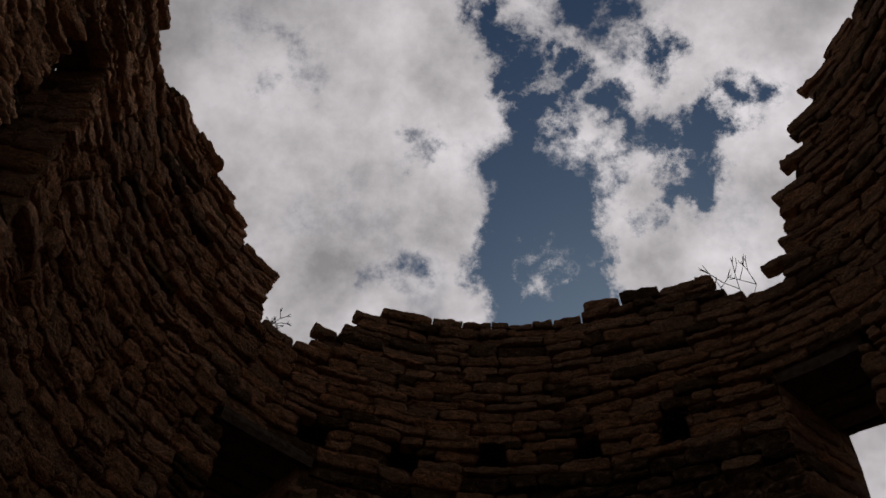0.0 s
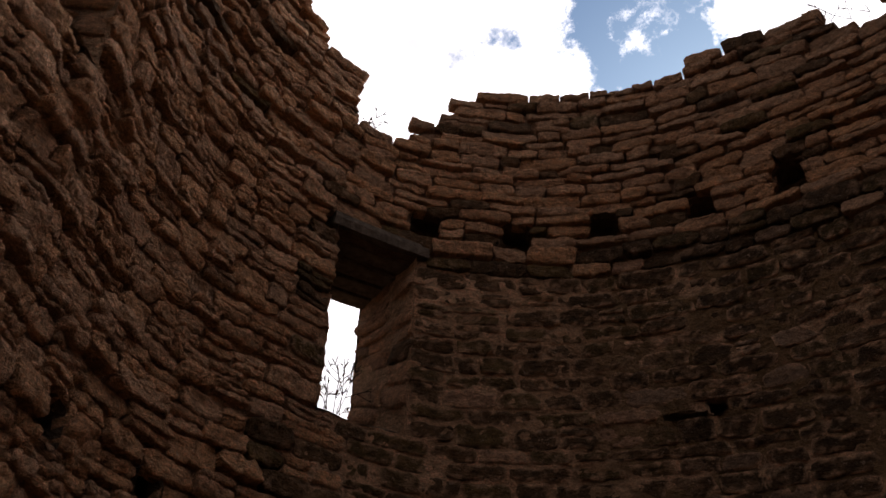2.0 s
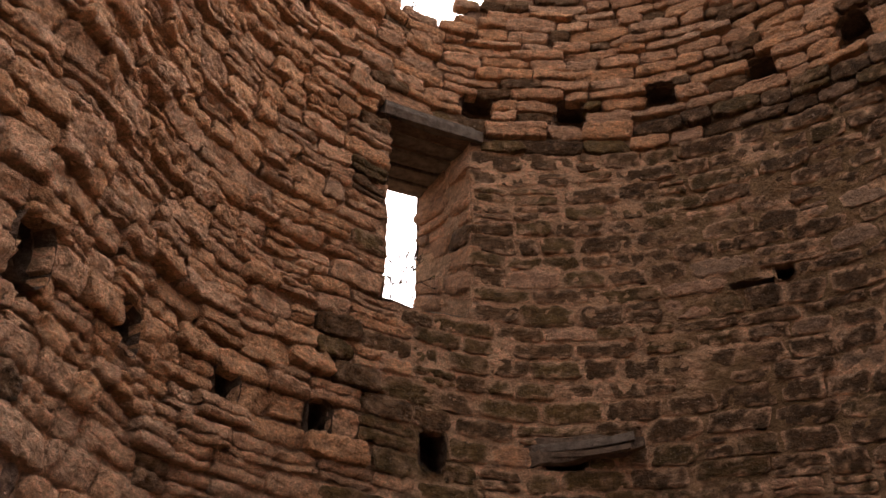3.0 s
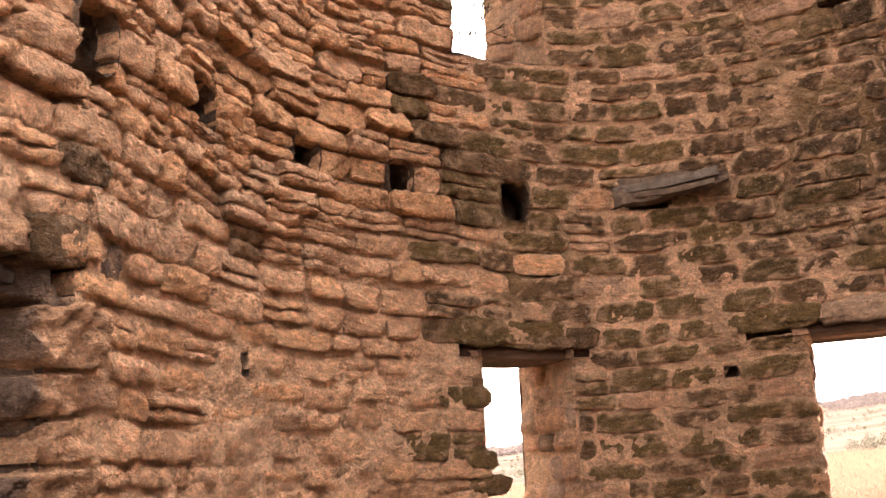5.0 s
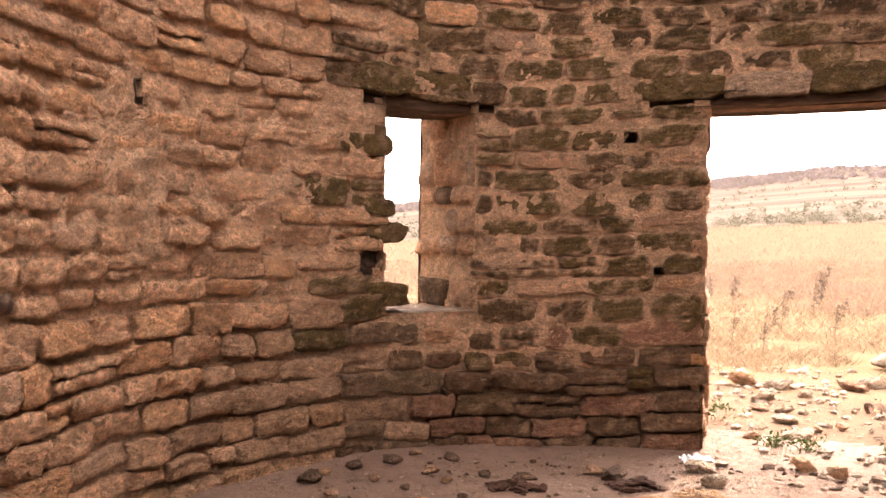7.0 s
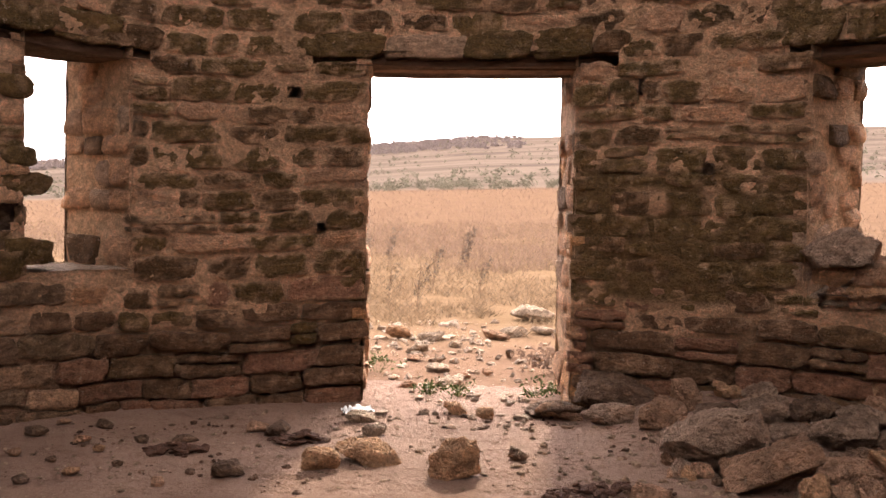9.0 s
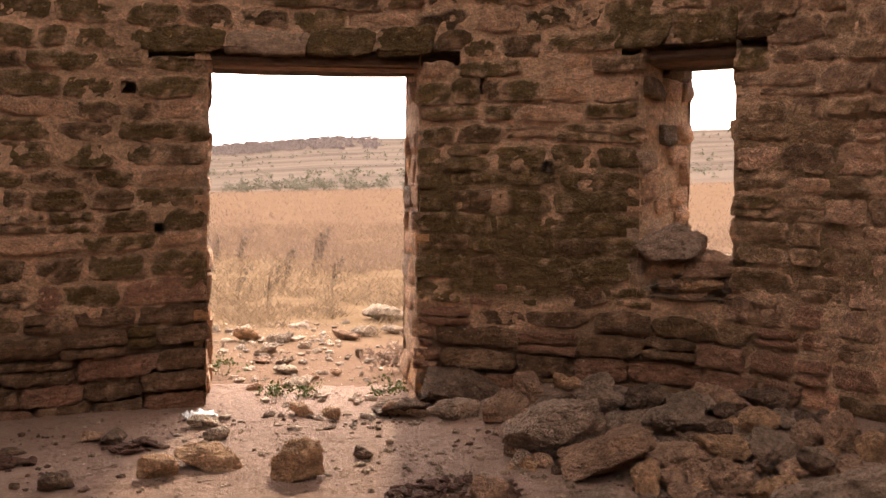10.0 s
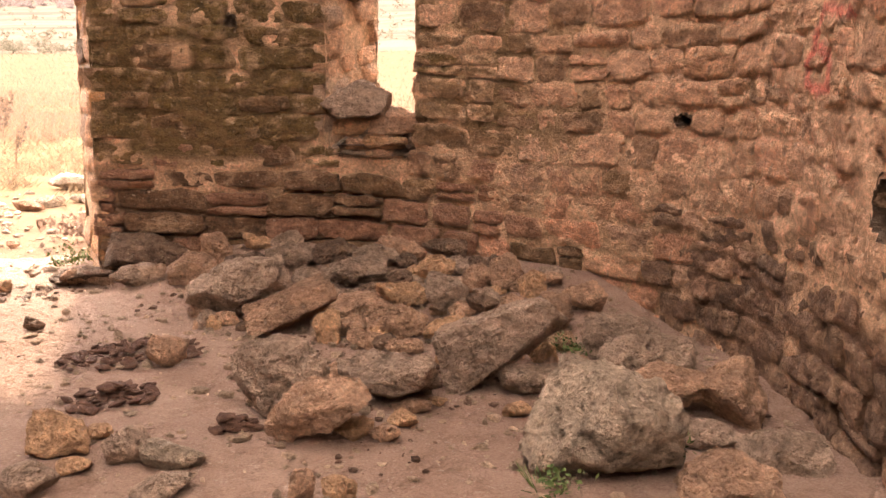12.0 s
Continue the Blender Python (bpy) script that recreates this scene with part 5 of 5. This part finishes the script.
rock(1.43, -0.16, 0.11, 0.09, 0.06, "ochre", -32, 0, 0.00)
rock(1.68, -0.00, 0.07, 0.06, 0.04, "ochre", -35, 0, 0.00)
rock(1.52, 2.73, 0.50, 0.30, 0.22, "dark", -17, 3, 0.00)
rock(1.35, 2.42, 0.30, 0.21, 0.14, "grey", -17, -6, 0.00)
rock(1.54, 2.09, 0.23, 0.19, 0.16, "brown", -20, -5, 0.00)
rock(1.73, 2.25, 0.19, 0.15, 0.18, "brown", -21, 0, 0.00)
rock(1.15, 2.73, 0.30, 0.18, 0.11, "brown", -14, 0, 0.00)
rock(0.44, 0.23, 0.19, 0.15, 0.15, "ochre", -12, 8, 0.00)
rock(0.56, 0.26, 0.09, 0.07, 0.06, "ochre", -14, 0, 0.00)
rock(0.59, 0.03, 0.15, 0.12, 0.11, "grey", -16, 0, 0.00)
rock(0.69, -0.09, 0.21, 0.12, 0.07, "pale", -18, 8, 0.00)
rock(0.59, -0.27, 0.19, 0.13, 0.06, "grey", -18, 0, 0.00)
rock(0.43, 0.02, 0.10, 0.08, 0.05, "ochre", -13, 0, 0.00)
rock(0.29, -0.06, 0.16, 0.11, 0.09, "grey", -10, 0, 0.00)
rock(0.90, -0.49, 0.09, 0.06, 0.10, "brown", -26, 10, 0.00)
rock(0.99, -0.53, 0.10, 0.08, 0.08, "ochre", -28, 0, 0.00)
rock(0.99, 0.88, 0.17, 0.12, 0.13, "brown", -18, 8, 0.00)
rock(0.70, 1.79, 0.07, 0.06, 0.05, "dark", -11, 0, 0.00)
rock(2.49, -0.18, 0.12, 0.10, 0.08, "dark", -47, 0, 0.00)
rock(1.56, -0.01, 0.15, 0.11, 0.05, "brown", -33, 0, 0.00)
rock(1.77, 1.93, 0.23, 0.16, 0.11, "dark", -23, 0, 0.00)
rock(2.82, 1.61, 0.25, 0.15, 0.13, "dark", -35, 4, 0.00)
pebble(0.32, 1.51, 0.23, 0.20, "ochre")
pebble(-0.03, 1.80, 0.37, 0.10, "ochre")
pebble(-0.26, 1.71, 0.19, 0.10, "ochre")
pebble(0.00, 2.77, 0.18, 0.07, "pale")
pebble(0.05, 2.44, 0.14, 0.06, "pale")
pebble(-0.67, 1.57, 0.15, 0.08, "dark")
pebble(1.11, 2.64, 0.43, 0.11, "dark")
pebble(0.68, 1.81, 0.08, 0.06, "dark")
pebble(-0.46, 2.43, 0.17, 0.08, "dark")
pebble(-0.57, 2.54, 0.14, 0.06, "brown")
pebble(-0.92, 2.33, 0.14, 0.05, "dark")
pebble(0.57, 2.87, 0.15, 0.08, "ochre")
pebble(0.71, 2.71, 0.11, 0.07, "ochre")
pebble(2.27, 7.60, 0.53, 0.16, "pale")
pebble(1.80, 6.53, 0.30, 0.11, "pale")
pebble(2.12, 6.60, 0.26, 0.09, "pale")
pebble(1.54, 6.22, 0.26, 0.10, "brown")
pebble(0.61, 6.16, 0.25, 0.16, "ochre")
pebble(0.87, 5.97, 0.26, 0.08, "pale")
pebble(0.70, 3.84, 0.23, 0.09, "pale")
pebble(0.71, 4.44, 0.22, 0.07, "pale")
pebble(0.66, 5.23, 0.21, 0.08, "pale")
pebble(1.05, 5.59, 0.14, 0.06, "pale")
pebble(1.41, 5.01, 0.08, 0.08, "dark")
pebble(1.06, 4.27, 0.09, 0.06, "brown")
pebble(0.41, 3.78, 0.13, 0.05, "brown")
pebble(0.77, 4.84, 0.15, 0.05, "pale")
pebble(0.59, 4.87, 0.15, 0.05, "brown")
pebble(0.88, 4.17, 0.07, 0.05, "brown")
pebble(-1.98, 1.92, 0.13, 0.07, "dark")
pebble(-1.80, 1.71, 0.08, 0.04, "brown")
pebble(-1.84, 2.26, 0.10, 0.06, "dark")
pebble(-1.67, 2.02, 0.07, 0.04, "brown")
pebble(-1.66, 2.39, 0.12, 0.06, "dark")
pebble(-1.49, 1.93, 0.06, 0.03, "dark")
pebble(-1.42, 2.28, 0.10, 0.04, "brown")
pebble(-1.30, 2.06, 0.06, 0.04, "ochre")
pebble(-1.68, 1.46, 0.10, 0.05, "brown")
pebble(-1.52, 1.55, 0.07, 0.04, "dark")
pebble(-1.34, 1.65, 0.08, 0.04, "ochre")
pebble(-1.17, 1.80, 0.06, 0.03, "dark")
pebble(-1.84, 1.38, 0.09, 0.05, "dark")
pebble(-1.14, 2.29, 0.08, 0.04, "dark")
pebble(-0.95, 1.48, 0.06, 0.04, "brown")
pebble(-0.84, 1.66, 0.05, 0.03, "dark")
pebble(-1.97, 2.13, 0.07, 0.04, "ochre")
pebble(-1.37, 2.61, 0.09, 0.05, "dark")
pebble(-1.59, 2.64, 0.09, 0.04, "brown")


# stones stacked loosely in the low east window
WINDOW_STONES = (
    (40.0, 1.029, 0.363, 0.195, 0.02, "grey", 8),
    (36.1, 0.925, 0.258, 0.179, 0.04, "brown", -2),
    (40.8, 0.883, 0.222, 0.111, 0.05, "ochre", 2),
    (37.2, 0.805, 0.232, 0.087, 0.03, "ochre", 0),
    (37.9, 0.741, 0.165, 0.065, 0.04, "brown", 0),
    (40.3, 0.781, 0.105, 0.075, 0.06, "brown", 0),
    (34.7, 0.812, 0.127, 0.077, 0.08, "dark", 0),
    (38.6, 0.86, 0.45, 0.16, 0.42, "grey", 0),
    (40.9, 0.74, 0.24, 0.1, 0.16, "dark", 0),
    (35.6, 0.76, 0.24, 0.12, 0.2, "dark", 0),
)
for az, zc, w, h, d, tone, rx in WINDOW_STONES:
    ob = new("rock", rock_mesh(w * 1.15, w * 0.8, h * 1.1, np.array(ROCK_TONE[tone]) * 1.15, int(az * 7 + zc * 50)))
    ob.matrix_basis = Matrix.Translation(on_wall(az, zc, d)) @ Matrix.Rotation(radians(az - 90), 4, "Z") @ Matrix.Rotation(radians(-rx), 4, "Y")
    tagged(ob, "loose pitted stone stacked in a window opening", "rock", "stones in the window")

# more broken stone between the large pieces
fill_rng = random.Random(12)
for k in range(110):
    a, r = radians(fill_rng.uniform(-4, 50)), fill_rng.uniform(1.95, 3.05)
    fx, fy = r * math.cos(a), r * math.sin(a)
    if math.hypot(fx, fy) > float(radius(math.degrees(a))) - 0.15:
        continue
    w = fill_rng.triangular(0.05, 0.20, 0.09)
    pebble(fx, fy, w, w * fill_rng.uniform(0.5, 0.8), fill_rng.choice(("grey", "brown", "ochre", "dark", "brown")))


def chips(name, x, y, size, tone, label, seed):
    """Small chips and clods as one mesh."""
    rs = np.random.RandomState(seed)
    bm = bmesh.new()
    bmesh.ops.create_icosphere(bm, subdivisions=1, radius=1.0)
    P = np.array([v.co[:] for v in bm.verts])
    T = np.array([[v.index for v in f.verts] for f in bm.faces])
    bm.free()
    n = len(x)
    sc = size[:, None] * rs.uniform(0.5, 1.2, (n, 3)) * (1, 1, 0.65)
    a = rs.uniform(0, 6.283, n)
    Q = P[None] * (1 + 0.3 * rs.normal(0, 1, (n, len(P), 1)).clip(-1, 1)) * sc[:, None, :]
    X = Q[..., 0] * np.cos(a)[:, None] - Q[..., 1] * np.sin(a)[:, None]
    Y = Q[..., 0] * np.sin(a)[:, None] + Q[..., 1] * np.cos(a)[:, None]
    inside = np.hypot(x, y) < 3.7
    z = np.where(inside, floor_height(x, y), land(np.hypot(x, y), np.degrees(np.arctan2(y, x)) % 360) + soil(x, y) - 0.014)
    V = np.stack([X + x[:, None], Y + y[:, None], Q[..., 2] + (z + size * 0.2)[:, None]], -1).reshape(-1, 3)
    F = (T[None] + (np.arange(n) * len(P))[:, None, None]).reshape(-1, 3)
    C = np.repeat(np.array(tone)[None] * rs.uniform(0.6, 1.3, (n, 1)), len(P), 0)
    return tagged(new(name, mesh(name, V, F, m_stone, C, False)), label, "rubble", "", "stuff")


rs = np.random.RandomState(40)
m = 2600
r, a = 3.2 * np.sqrt(rs.uniform(0.02, 1, m)), rs.uniform(-40, 190, m)
x, y = r * np.cos(np.radians(a)), r * np.sin(np.radians(a))
ok = (fbm(np.stack([x * 1.6, y * 1.6, 0 * x], -1), 2, 81) > -0.1) & (r < radius(a) - 0.06)
chips("chips", x[ok], y[ok], 0.004 + 0.016 * rs.uniform(0, 1, m)[ok] ** 3, (0.42, 0.29, 0.20), "small stone chips and clods scattered on the floor", 41)
m = 1500
r, a = rs.uniform(0, 1, m) ** 0.6 * 1.1, rs.uniform(0, 6.283, m)
cx, cy = rs.choice([2.2, 1.9, 1.2, 2.6], m), rs.choice([0.9, 0.0, 0.3, 1.6], m)
x, y = cx + r * np.cos(a), cy + r * np.sin(a)
ok = np.hypot(x, y) < radius(np.degrees(np.arctan2(y, x))) - 0.06
chips("chips", x[ok], y[ok], 0.006 + 0.026 * rs.uniform(0, 1, m)[ok] ** 2.5, (0.40, 0.27, 0.18), "crumbled stone fragments between the rubble", 42)
m = 900
x, y = rs.normal(0.75, 0.55, m), rs.uniform(2.4, 7.6, m)
ok = (np.hypot(x, y) < 3.0) | ((y > 3.0) & (np.abs(np.degrees(np.arctan2(y, x)) - 78.5) < 9.0)) | (np.hypot(x, y) > 4.3)
chips("chips", x[ok], y[ok], 0.008 + 0.05 * rs.uniform(0, 1, m)[ok] ** 4, (0.60, 0.44, 0.32), "pale stone fragments on the path through the doorway", 43)
m = 2600
r, a = 3.0 * np.sqrt(rs.uniform(0.02, 1, m)), rs.uniform(-30, 180, m)
x, y = r * np.cos(np.radians(a)), r * np.sin(np.radians(a))
ok = (fbm(np.stack([x * 2.2, y * 2.2, 0 * x + 4], -1), 3, 85) > 0.35) & (r < radius(a) - 0.06)
chips("clods", x[ok], y[ok], 0.004 + 0.018 * rs.uniform(0, 1, m)[ok] ** 2.2, (0.17, 0.095, 0.062), "dark crumbs of earth and dung on the floor", 44)


# ---- the single stones of the walls ----
for wall, pieces in PIECES:
    for v, f, c, sm in pieces:
        centre = v.mean(0)
        ob = part("stone", mesh("stone", v - centre, f, m_stone_piece, c, sm), wall)
        ob.location = centre.tolist()
